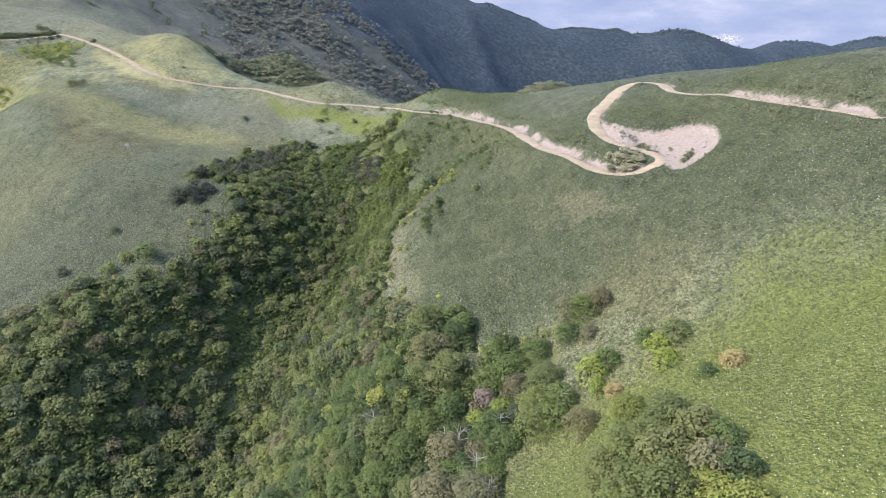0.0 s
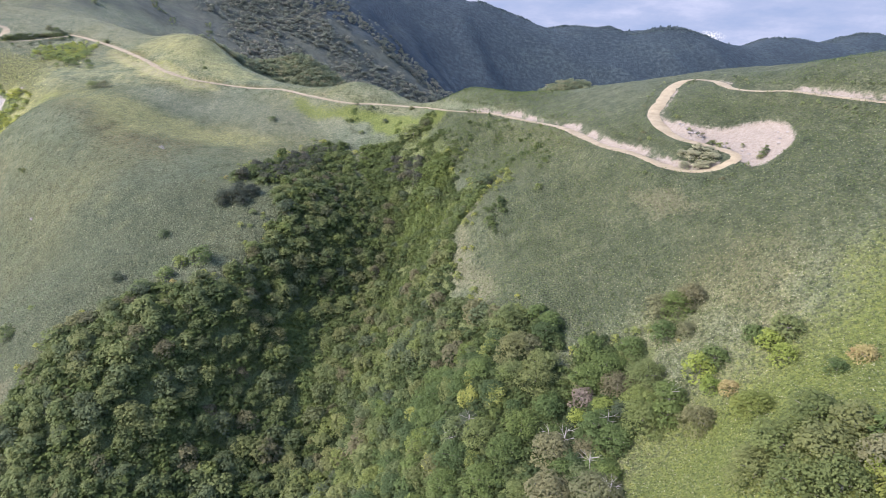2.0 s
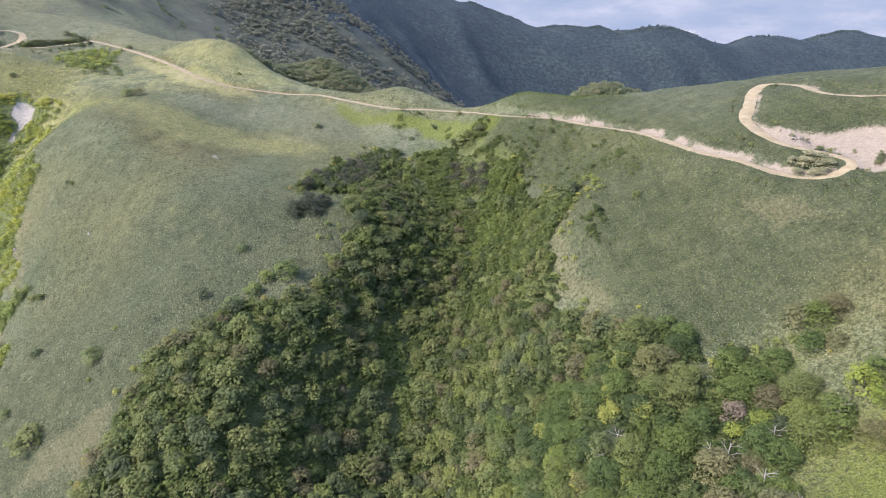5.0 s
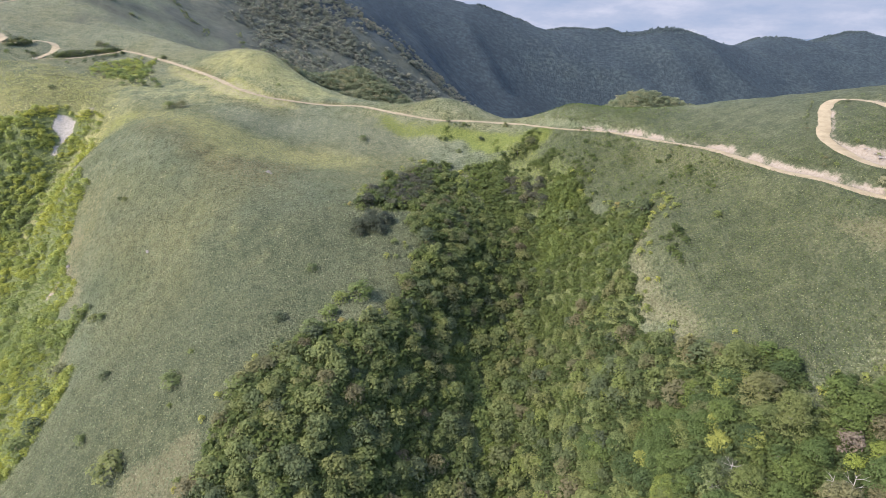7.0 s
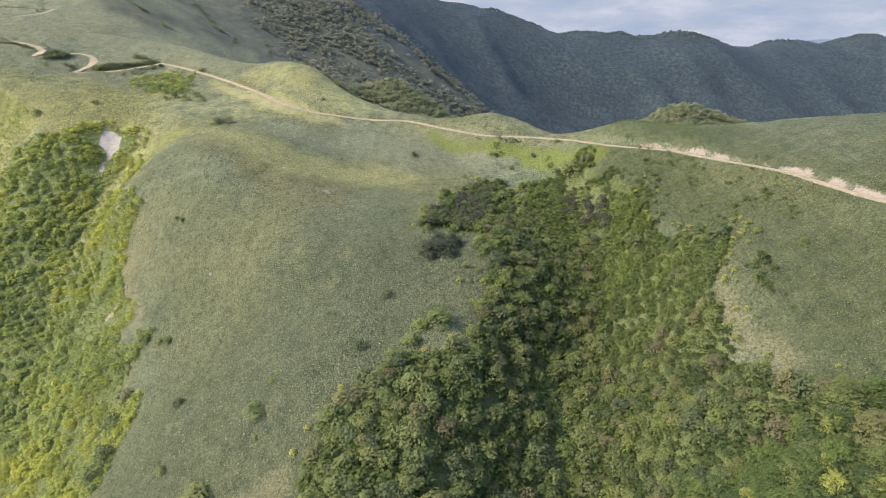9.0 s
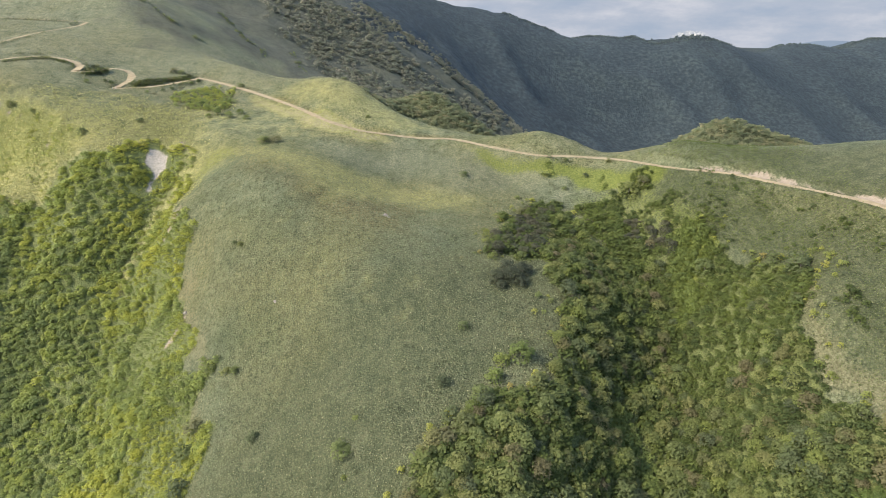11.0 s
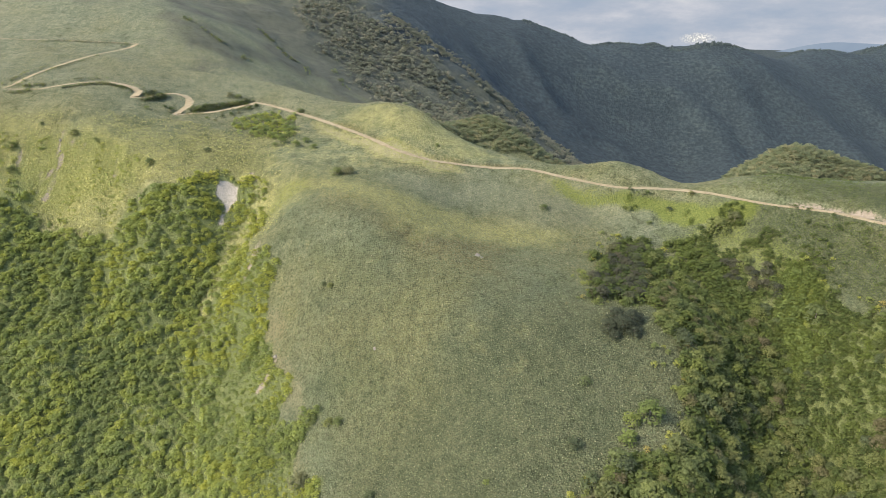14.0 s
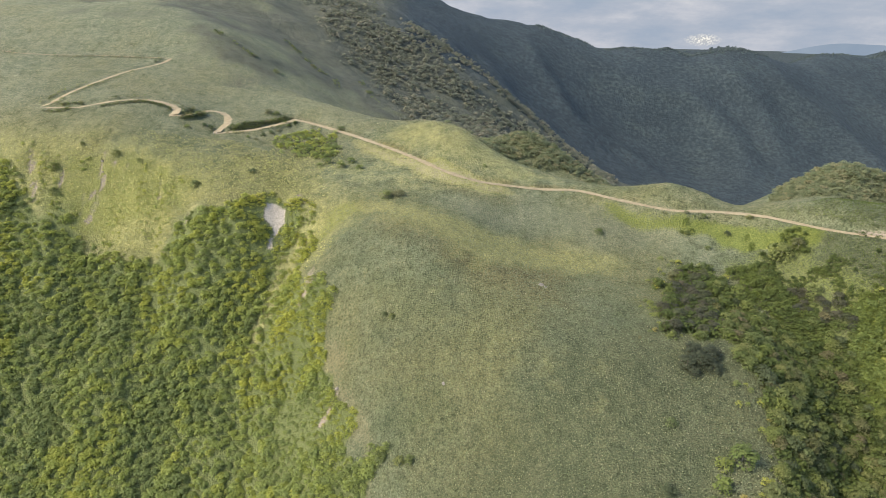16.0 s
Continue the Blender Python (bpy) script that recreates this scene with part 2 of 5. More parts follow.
# crest trees, tinted blue to stand for the haze before them
LEAF_HAZE_BLUE = foliage_material("leaf_haze_blue", [(0.0, (0.039, 0.056, 0.063)), (0.6, (0.050, 0.069, 0.072)), (1.0, (0.063, 0.082, 0.079))], 0.3)
LEAF_FLANK = foliage_material("leaf_flank", [(0.0, (0.110, 0.123, 0.091)), (0.6, (0.143, 0.153, 0.113)), (1.0, (0.184, 0.178, 0.132))], 0.3, per_object=False)
LEAF_SASA = foliage_material("leaf_sasa", [(0.0, (0.079, 0.102, 0.055)), (0.5, (0.123, 0.146, 0.080)), (0.88, (0.165, 0.182, 0.105)), (0.96, (0.204, 0.208, 0.121)), (1.0, (0.271, 0.266, 0.174))], 0.15)
LEAF_SLOPE = foliage_material("leaf_slope", [(0.0, (0.046, 0.068, 0.022)), (0.4, (0.070, 0.096, 0.028)), (0.8, (0.100, 0.126, 0.040)), (0.95, (0.142, 0.160, 0.068)), (1.0, (0.215, 0.225, 0.135))], 0.2)
LEAF_GLINT = foliage_material("leaf_glint", [(0.0, (0.25, 0.26, 0.15)), (1.0, (0.40, 0.40, 0.29))], 0.2)
LEAF_GOLD = foliage_material("leaf_gold", [(0.0, (0.180, 0.196, 0.072)), (0.5, (0.290, 0.293, 0.105)), (0.9, (0.399, 0.386, 0.148)), (1.0, (0.489, 0.450, 0.232))], 0.15)
LEAF_KNOLL = foliage_material("leaf_knoll", [(0.0, (0.184, 0.193, 0.115)), (1.0, (0.270, 0.262, 0.161))], 0.3)
LEAF_GRAND = foliage_material("leaf_grand", [(0.0, (0.082, 0.104, 0.034)), (0.6, (0.100, 0.122, 0.038)), (1.0, (0.116, 0.128, 0.046))], 0.3)
LEAF_HERB = foliage_material("leaf_herb", [(0.0, (0.086, 0.117, 0.037)), (1.0, (0.123, 0.156, 0.046))], 0.3)
BARK = plain_material("bark", (0.13, 0.11, 0.09), (0.27, 0.25, 0.22), 6.0)

# ---- the lie of the land: crest, spur, bank and valley lines, in metres ----
GULLY_FLOOR = [(-50, 233, 41.5), (-43, 219, 37.5), (-35, 207, 34.0), (-34, 191, 27.5), (-36, 173, 16.5), (-43, 152, 12.0), (-49, 148, 9.8), (-47, 141, 8.0), (-52, 132, 5.0),
    (-40, 131, 4.0), (-40, 120, -1.0), (-49, 122, -3.0)]
WEST_BANK = [(-48, 180, 30.0), (-61, 168, 31.0), (-55, 194, 39.5), (-55, 151, 15.0), (-52, 156, 16.3), (-69, 148, 28.5), (-66, 143, 22.0), (-79, 131, 24.0), (-75, 129, 18.0),
    (-70, 127, 11.0), (-85, 122, 19.5), (-83, 118, 16.0), (-69, 213, 41.5), (-78, 186, 39.5), (-92, 112, 14.0), (-77, 113, 7.5), (-84, 154, 31.0), (-95, 139, 26.0), (-106, 131, 23.4)]
WEST_SPUR = [(-143, 141, 5.8), (-121, 142, 20.9), (-106, 137, 24.5), (-98, 153, 30.8), (-90, 169, 36.2), (-135, 176, 20.1), (-125, 198, 39.5), (-111, 227,
    46.4), (-142, 198, 30.1), (-163, 189, 14.5), (-151, 245, 55.8), (-109, 263, 46.8), (-159, 288, 58.5), (-61, 269, 47.1), (-80, 268, 48.7), (-28, 273, 53.6)]
SPUR_EDGE = [(-172, 174, -1.9), (-186, 251, 42.3), (-189, 245, 34.5), (-178, 232, 29.0), (-172, 200, 15.2), (-167, 183, 6.8), (-171, 193, 12.6), (-162, 172, 5.4), (-169, 173, -2.5),
    (-192, 236, 20.5), (-184, 210, 12.0), (-185, 203, 6.0), (-183, 186, 1.0), (-192, 199, -1.8), (-129, 129, 7.3), (-120, 142.6, 21.0), (-199, 273, 38.0), (-205, 280, 42.8), (-208, 268, 31.7), (-204, 288, 49.3), (-182, 293, 59.4)]
WEST_WOOD = [(-277, 298, 40.5), (-247, 270, 25.9), (-221, 247, 13.0), (-242, 221, -4.9), (-218, 202, -12.4), (-196, 189, -9.6), (-207, 229, 2.8), (-263, 241, 11.6),
    (-266, 237, 4.0), (-270, 225, -5.9), (-258, 251, 12.4), (-211, 231, 3.0), (-210, 256, 20.5), (-205, 237, 11.5), (-222, 261, 28.0), (-229, 242, 10.2), (-207, 198, -12.3), (-239, 280, 42.0), (-240, 293, 50.4),
    (-254, 283, 34.8), (-260, 259, 18.8), (-281, 268, 22.5), (-273, 249, 8.3), (-256, 228, -2.0), (-240, 233, 3.0), (-236, 208, -10.5), (-217, 219, -4.0), (-279, 291, 37.5), (-219, 283, 52.4)]
BASIN_RIM = [(-237, 302, 60.2), (-217, 309, 63.8), (-292, 330, 70.9), (-275, 321, 67.5), (-195, 346, 68.1), (-309, 354, 83.5), (-254, 304, 58.0), (-282, 318, 62.5), (-294, 303, 46.6), (-289, 308, 50.2)]
EAST_BANK = [(-19, 206, 43.0), (-8, 208, 50.5), (-8, 189, 44.2), (-23.5, 189, 29.8), (-13, 170, 38.4), (-12, 154, 42.6), (-14, 145, 37.8), (-26.6, 171.6, 25.0), (-26, 163, 21.5),
    (-9, 127, 35.6), (-9, 131, 35.2), (-17.6, 134, 27.0), (-22.5, 137, 22.2), (-26, 133, 21.0), (-24, 118, 21.3), (-29, 120.5, 16.0), (-16, 113.5, 24.0), (-14, 95.5, 24.0), (-5.6, 102, 34.0),
    (-6.3, 106.7, 35.2), (2, 95, 30.0), (-30, 103, 9.3), (-30, 222, 42.0), (-20, 240, 46.8)]
EAST_SHOULDER = [(-7, 133, 37.9), (-4.5, 165, 49.8), (0, 166, 50.8), (9, 151, 53.9), (16, 141, 54.5), (6, 194, 53.1)]
EAST_SLOPE = [(18, 79, 34.6), (24, 89, 42.4), (33, 87, 49.0), (28, 105, 46.7), (15, 85, 35.4), (28, 66, 51.7), (42, 77, 54.6), (12, 108, 39.4), (8, 114, 39.9),
    (33, 109, 51.6), (39, 106, 59.2), (48, 97, 62.5), (57, 98, 69.0), (56, 111, 70.0), (22, 121, 49.8), (29, 128, 59.5)]
HILL_CREST = [(75, 140, 82.7), (69, 142, 78.6), (73, 129, 78.8), (23, 229, 64.6), (41, 219, 69.3), (56, 192, 76.0), (69, 176, 79.7), (82, 159, 83.8), (95, 146,
    88.2), (177, 118, 96.5), (224, 47, 95.3), (130, 35, 83.5)]
HILL_BACK = [(65, 253, 56.4), (100, 218, 67.0), (130, 189, 74.1), (177, 177, 81.1), (71, 301, 31.6), (130, 271, 41.1), (189, 259, 52.9)]
BACK_KNOLLS = [(19, 328, 41.0), (29, 328, 44.6), (42, 328, 52.6), (56, 328, 55.4), (73, 328, 50.0), (92, 328, 44.2), (-204, 393, 80.5), (-190, 385, 78.0),
    (-180, 376, 76.0), (-88, 379, 62.8), (-106, 374, 59.0), (-70, 371, 52.5), (-56, 366, 42.5), (-48, 285, 62.0), (-4, 255, 63.0), (-33, 283, 57.8), (-20, 285, 51.8), (-6, 285, 53.0), (12, 256, 61.0), (-126, 335,
    74.6), (-117, 325, 69.0), (-103, 315, 62.5), (-87, 305, 58.2), (-100, 348, 51.0), (-72, 338, 46.0), (-143, 347, 76.6), (9, 321, 37.5), (-41, 316, 41.1),
    (-82, 412, 29.3), (-130, 395, 55.2), (73, 365, 11.6), (-177, 407, 59.9)]
LEFT_HILL = [(-264, 450, 104.5), (-266, 474, 110.1), (-242, 457, 96.9), (-222, 434, 82.5), (-293, 501, 119.3), (-323, 519, 125.4), (-187, 512, 70.8), (-216,
    537, 83.2), (-282, 425, 97.6), (-336, 416, 101.2), (-389, 495, 121.2), (-342, 566, 121.2), (-424, 354, 90.6), (-401, 271, 47.0), (-365, 200, -6.1), (-495,
    412, 105.9)]
VALLEY = [(13, 354, 24.6), (45, 412, -6.1), (107, 530, -59.1), (-71, 471, 31.6), (-35, 566, -3.7), (236, 471, -88.6), (389, 660, -118.0), (177, 731, -88.6),
    (589, 766, -123.9), (412, 354, -41.4), (389, 177, 52.9), (47, 754, -47.3)]
MOUNTAIN_FACE = [(-173, 659, 95.4), (-123, 665, 74.2), (-40, 690, 23.8), (-306, 754, 147.1), (-118, 872, 100.0), (35, 896, -0.2), (177, 931, -59.1), (389, 931,
    -70.9), (613, 1014, -82.7), (825, 1037, -90.9)]
MOUNTAIN_RIDGE = [(72, 1161, 78.6), (115, 1167, 65.5), (160, 1173, 49.5), (186, 1177, 37.6), (209, 1175, 40.7), (242, 1169, 44.0), (270, 1164, 41.8), (291,
    1155, 43.4), (329, 1149, 32.3), (368, 1141, 42.1), (402, 1134, 44.5), (437, 1149, 36.9), (472, 1184, 25.8), (569, 1285, -5.4), (602, 1279, 7.6), (640, 1275,
    18.3), (711, 1285, 8.1), (771, 1296, 8.7), (823, 1302, 24.2), (940, 1320, 2.1), (-71, 1149, 114.1), (-236, 1120, 176.6), (1296, 1355, 5.7)]
FAR_SIDE = [(-118, 1414, 29.3), (118, 1473, -112.1), (471, 1532, -159.3), (943, 1591, -159.3), (1532, 1532, -135.7), (-589, 1061, 206.1), (-825, 589, 158.9),
    (-825, 118, 5.7), (707, 118, 5.7), (1179, 707, -135.7), (-177, -71, -41.4), (71, -71, 52.9), (0, 12, 35.2), (-106, 47, -27.3), (-236, 106, -59.1), (-306,
    153, -43.8)]
ROAD_EAST = [(-18.7, 263.6, 54.3), (-8.8, 241.1, 57.0), (3.5, 225.6, 58.9), (12.6, 213.0, 59.1), (19.1, 185.5, 62.4), (22.0, 169.3, 63.2), (24.6, 156.8, 63.5),
    (28.5, 147.6, 64.0), (32.9, 136.8, 63.7), (36.7, 131.7, 64.0), (40.6, 130.1, 65.1), (43.8, 130.7, 66.3), (45.7, 132.7, 67.2), (43.8, 136.9, 67.6), (41.4,
    140.2, 67.8), (38.0, 145.9, 68.0), (36.8, 154.5, 69.0), (38.0, 163.4, 70.2), (41.9, 169.8, 71.9), (47.4, 179.0, 74.0), (52.7, 183.8, 75.5), (56.1, 181.0,
    76.2), (57.6, 174.0, 76.6), (56.8, 162.7, 76.5), (60.3, 154.3, 77.1), (63.3, 150.5, 77.8), (66.6, 143.0, 78.1), (69.4, 135.7, 78.4), (73.8, 124.5, 78.9),
    (76.6, 112.6, 79.5)]
ROAD_WEST = [(-18.7, 263.6, 54.3), (-25.3, 269.5, 53.7), (-38.5, 271.9, 54.3), (-51.9, 273.5, 54.7), (-69.2, 284.7, 55.9), (-82.9, 294.4, 57.0), (-97.3, 297.1,
    57.2), (-111.7, 298.3, 58.9), (-123.6, 298.9, 60.9), (-136.2, 305.3, 63.6), (-150.9, 321.7, 66.6), (-167.0, 338.9, 68.9), (-178.9, 350.5, 70.5), (-198.0,
    366.3, 72.9), (-207.6, 370.7, 74.2)]
ROAD_FAR = [(-206.9, 369.7, 73.9), (-223.7, 357.5, 72.2), (-236.5, 350.9, 72.4), (-239.8, 349.1, 72.8), (-237.4, 362.2, 75.2), (-240.8, 368.9, 78.0), (-247.4,
    368.7, 79.5), (-253.4, 362.0, 79.3), (-260.6, 356.3, 79.8), (-260.7, 362.7, 81.5), (-266.2, 366.6, 83.7), (-276.6, 366.9, 85.7), (-289.1, 362.1, 86.0),
    (-303.2, 355.5, 84.4), (-319.9, 358.3, 84.5), (-317.2, 361.1, 85.9), (-312.1, 370.6, 89.2), (-303.5, 385.8, 92.7), (-295.9, 402.2, 95.1), (-284.6, 420.0,
    97.1), (-281.5, 427.6, 98.8)]
ROAD_TOP = [(-283.4, 428.9, 98.9), (-297.0, 426.7, 100.0), (-316.8, 423.5, 101.4), (-338.7, 419.5, 102.4), (-355.4, 418.2, 103.6), (-366.2, 419.2, 104.9)]
LINES = [GULLY_FLOOR, WEST_BANK, WEST_SPUR, SPUR_EDGE, WEST_WOOD, BASIN_RIM, EAST_BANK, EAST_SHOULDER, EAST_SLOPE, HILL_CREST,
         HILL_BACK, BACK_KNOLLS, LEFT_HILL, VALLEY, MOUNTAIN_FACE, MOUNTAIN_RIDGE, FAR_SIDE, ROAD_EAST, ROAD_WEST, ROAD_FAR, ROAD_TOP]


def thin_plate(lines, unit=100.0, loose=0.004):
    """A smooth sheet through the lines of the land; returns its height at places (n, 2)."""
    p = np.array([q for line in lines for q in line], float)
    x, z = p[:, :2] / unit, p[:, 2]
    n = len(x)

    def kernel(a):
        r = np.linalg.norm(a[:, None] - x[None], axis=2)
        return r * r * np.log(r + 1e-9)
    m = np.zeros((n + 3, n + 3))
    m[:n, :n] = kernel(x) + loose * np.eye(n)
    m[:n, n], m[:n, n + 1:] = 1, x
    m[n:, :n] = m[:n, n:].T
    w = np.linalg.solve(m, np.concatenate([z, np.zeros(3)]))

    def height(q):
        out = np.empty(len(q))
        for i in range(0, len(q), 20000):
            a = q[i:i + 20000] / unit
            out[i:i + 20000] = kernel(a) @ w[:n] + w[n] + a @ w[n + 1:]
        return out
    return height


sheet = thin_plate(LINES)


def hash_noise(x, y, size, seed=0):
    """Smooth value noise in -1..1 with cells of that size."""
    u, v = x / size, y / size
    i, j = np.floor(u), np.floor(v)
    fu, fv = u - i, v - j
    fu, fv = fu * fu * (3 - 2 * fu), fv * fv * (3 - 2 * fv)

    def h(a, b):
        s = np.sin(a * 127.1 + b * 311.7 + seed * 74.7) * 43758.5453
        return (s - np.floor(s)) * 2 - 1
    return (h(i, j) * (1 - fu) + h(i + 1, j) * fu) * (1 - fv) + (h(i, j + 1) * (1 - fu) + h(i + 1, j + 1) * fu) * fv


def spline(pts, step=1.0):
    """A Catmull-Rom line through pts, a point about every step metres."""
    p = np.array(pts, float)
    p = np.vstack([2 * p[0] - p[1], p, 2 * p[-1] - p[-2]])
    out = []
    for a, b, c, d in zip(p[:-3], p[1:-2], p[2:-1], p[3:]):
        n = max(2, int(np.linalg.norm(c - b) / step))
        t = np.linspace(0, 1, n, endpoint=False)[:, None]
        out.append(0.5 * (2 * b + (c - a) * t + (2 * a - 5 * b + 4 * c - d) * t ** 2 + (3 * b - a - 3 * c + d) * t ** 3))
    out.append(p[-2][None])
    return np.vstack(out)


ROADS = [(spline(ROAD_EAST), 1.4), (spline(ROAD_WEST), 1.5), (spline(ROAD_FAR[:14]), 1.8), (spline(ROAD_TOP), 0.8), (spline(ROAD_FAR[13:]), 1.1)]


def nearest(q, line):
    """Distance from each place to a line, and the line's height there."""
    d, z = np.full(len(q), 1e9), np.zeros(len(q))
    for k in range(0, len(line), 64):
        part_ = line[k:k + 64]
        r = np.linalg.norm(q[:, None] - part_[None, :, :2], axis=2)
        j = r.argmin(1)
        m = r[np.arange(len(q)), j]
        less = m < d
        d[less], z[less] = m[less], part_[j, 2][less]
    return d, z


def inside(q, poly, soft=6.0):
    """1 within a closed outline, fading to 0 over soft metres across its edge."""
    p = np.array(poly, float)
    x, y = q[:, 0], q[:, 1]
    odd, dist = np.zeros(len(q), bool), np.full(len(q), 1e9)
    for (x0, y0), (x1, y1) in zip(p, np.roll(p, -1, 0)):
        odd ^= ((y0 > y) != (y1 > y)) & (x < (x1 - x0) * (y - y0) / ((y1 - y0) or 1e-9) + x0)
        ex, ey = x1 - x0, y1 - y0
        t = np.clip(((x - x0) * ex + (y - y0) * ey) / (ex * ex + ey * ey), 0, 1)
        dist = np.minimum(dist, np.hypot(x - x0 - t * ex, y - y0 - t * ey))
    return np.clip(0.5 + np.where(odd, dist, -dist) / soft, 0, 1)


# outlines of what covers the ground, in metres
PIT = [(39, 156), (42, 150), (46, 147), (50, 145), (54, 144), (57, 141), (58, 137), (57, 132), (55, 129), (52, 127), (49, 126), (47, 126), (46, 127), (45, 133), (43, 136), (42, 141), (39, 146), (38, 152)]
SCAR = [(-208, 296), (-203, 294), (-200.5, 290), (-199.5, 286), (-203, 285), (-204, 282.5), (-204.6, 277.5), (-206.3, 277.5), (-205.6, 282), (-206, 285), (-209, 287), (-209, 291)]
GULLY_WOOD = [(-66, 236), (-57, 246), (-47, 242), (-44, 230), (-43, 218), (-39, 211), (-32, 212), (-28, 211), (-25, 202), (-29, 196), (-30, 187), (-30, 179), (-31, 172), (-35, 161), (-39, 147), (-44, 134), (-42, 120), (-41, 90), (-95, 64), (-115, 110), (-110, 115), (-108, 122), (-106, 128), (-101, 135), (-92, 141), (-87, 145), (-80, 146), (-71, 151), (-66, 160), (-64, 172), (-63, 183), (-64, 198), (-68, 199), (-80, 203), (-75, 218)]
BANK_WOOD = [(-25, 202), (-14, 206), (-8, 196), (-5, 177), (-1, 171), (-3, 164), (-8, 162), (-12, 153), (-13, 142), (-11, 134), (-9, 126), (-6, 122), (2, 114), (4, 101), (7, 103), (15, 103), (21, 101), (20, 87), (14, 85), (11, 81), (6, 73), (-41, 90), (-42, 120), (-44, 134), (-39, 147), (-35, 161), (-31, 172), (-30, 187), (-29, 196)]
CLUMP_WOOD = [(-33, 219), (-28, 226), (-21, 222), (-18, 213), (-19, 204), (-22, 200), (-27, 205), (-31, 209)]
MIDHEAD_WOOD = [(-42, 241), (-35, 243), (-28, 230), (-30, 215), (-25, 206), (-27, 200), (-37, 193), (-38, 205), (-42, 223)]
BROW_WOOD = [(-9, 188), (-4, 184), (0, 174), (-2, 163), (-7, 161), (-10, 170)]
HEAD_WOOD = [(-43, 248), (-26, 249), (-15, 241), (-10, 220), (-9, 200), (-17, 195), (-27, 205), (-36, 206), (-40, 224)]
WEST_WOOD_AREA = [(-335, 330), (-320, 322), (-302, 306), (-294, 311), (-286, 298), (-269, 286), (-250, 285), (-243, 293), (-238, 297), (-227, 291), (-216, 292), (-210, 295), (-196, 297), (-188, 289), (-188, 277), (-192, 264), (-188, 252), (-176, 243), (-174, 241), (-178, 233), (-180, 228), (-180, 221), (-179, 212), (-169, 205), (-169, 200), (-172, 197), (-170, 193), (-161, 188), (-166, 186), (-167, 180), (-159, 170), (-166, 150), (-180, 140), (-205, 160), (-268, 190), (-335, 235)]
RIM_WOOD = [(-335, 330), (-302, 306), (-286, 298), (-269, 286), (-250, 285), (-243, 293), (-236, 303), (-262, 318), (-293, 326), (-320, 335)]
GREEN_SLOPE = [(26, 88), (50, 90), (84, 82), (64, 22), (28, 16), (0, 52), (6, 80), (18, 88)]
WOODS = [GULLY_WOOD, BANK_WOOD, CLUMP_WOOD, MIDHEAD_WOOD, WEST_WOOD_AREA]
STRAW = [
    [(-7, 166), (-6, 159), (-10, 154), (-8, 142), (-4, 130), (-6, 123), (-9, 126), (-9, 134), (-12, 141), (-12, 150)],
    [(25, 135), (32, 128), (34, 121), (26, 124)],
    [(-180, 230), (-176, 229), (-174, 214), (-167, 203), (-165, 188), (-164, 178), (-168, 180), (-169, 192), (-173, 199), (-179, 212)],
    [(-130, 128), (-113, 125), (-110, 114), (-131, 121)],
    [(38, 63), (40, 63), (40, 59), (38, 56), (36, 58)],
]
FRESH = [
    [(-78, 284), (-64, 274), (-44, 268), (-23, 261), (-18, 250), (-27, 248), (-36, 250), (-43, 261), (-56, 267), (-73, 273)],
    [(-56, 157), (-50, 160), (-48, 153), (-46, 143), (-46, 132), (-50, 132), (-52, 142), (-57, 148)],
    [(-21, 212), (-15, 207), (-11, 200), (-17, 194), (-18, 184), (-23, 183), (-26, 184), (-24, 196)],
]
KNOLL_SCRUB = [
    ([(-114, 366), (-95, 350), (-72, 353), (-52, 345), (-48, 362), (-60, 388), (-85, 400), (-108, 390)], 2.5),
    ([(16, 316), (38, 300), (70, 300), (100, 312), (95, 335), (60, 348), (30, 340)], 2.5),
]
DARK_BUSHES = [(-90.6, 169.0, 1.7), (-97.0, 152.3, 2.0), (-96.0, 142.8, 2.4), (-82.3, 157.1, 2.3), (-88.7, 146.6, 3.4), (-102.1, 131.4, 3.8), (8.2, 152.5, 1.2), (-16.4, 193.9, 3.5), (-162.0, 188.2, 2.3), (-157.0, 184.9, 1.8), (-160.7, 225.9, 1.1), (-81.0, 267.0, 2.0), (-155.6, 286.7, 2.7), (-88.3, 199.4, 0.8), (-23.4, 243.0, 4.8), (-25.7, 220.2, 3.2), (-47.1, 269.9, 1.1), (-238.3, 303.2, 2.3), (-183.1, 356.7, 2.3), (-119.2, 308.9, 1.2), (-44.1, 254.8, 1.3), (-24.5, 265.5, 1.4), (-120.8, 141.8, 2.9), (-144.9, 160.4, 2.0), (-143.8, 141.4, 1.6), (-132.6, 129.9, 4.4), (-154.2, 184.1, 1.9), (-165.5, 168.6, 4.1)]
DARK_BUSHES += [(-164.9, 158.4, 3.2), (-117.7, 148.7, 0.9), (-158.5, 224.1, 1.3), (-160.4, 286.9, 3.1), (-3.4, 170.1, 3.5), (-4.4, 179.9, 2.6), (-167.5, 153.7, 4.0), (-119.8, 136.2, 0.8), (-216.0, 309.0, 1.8), (-193.0, 342.0, 2.0), (-19.0, 242.0, 2.8), (-49.0, 263.0, 1.6), (-35.0, 260.0, 1.5), (-216.0, 373.0, 2.1), (-220.0, 374.0, 2.2), (-6.0, 175.0, 2.4), (-4.0, 166.0, 1.5), (-276.0, 324.0, 2.4), (-302.0, 322.0, 2.6), (-265.0, 319.0, 1.4), (-293.0, 332.0, 1.2), (-300.0, 313.0, 2.2)]
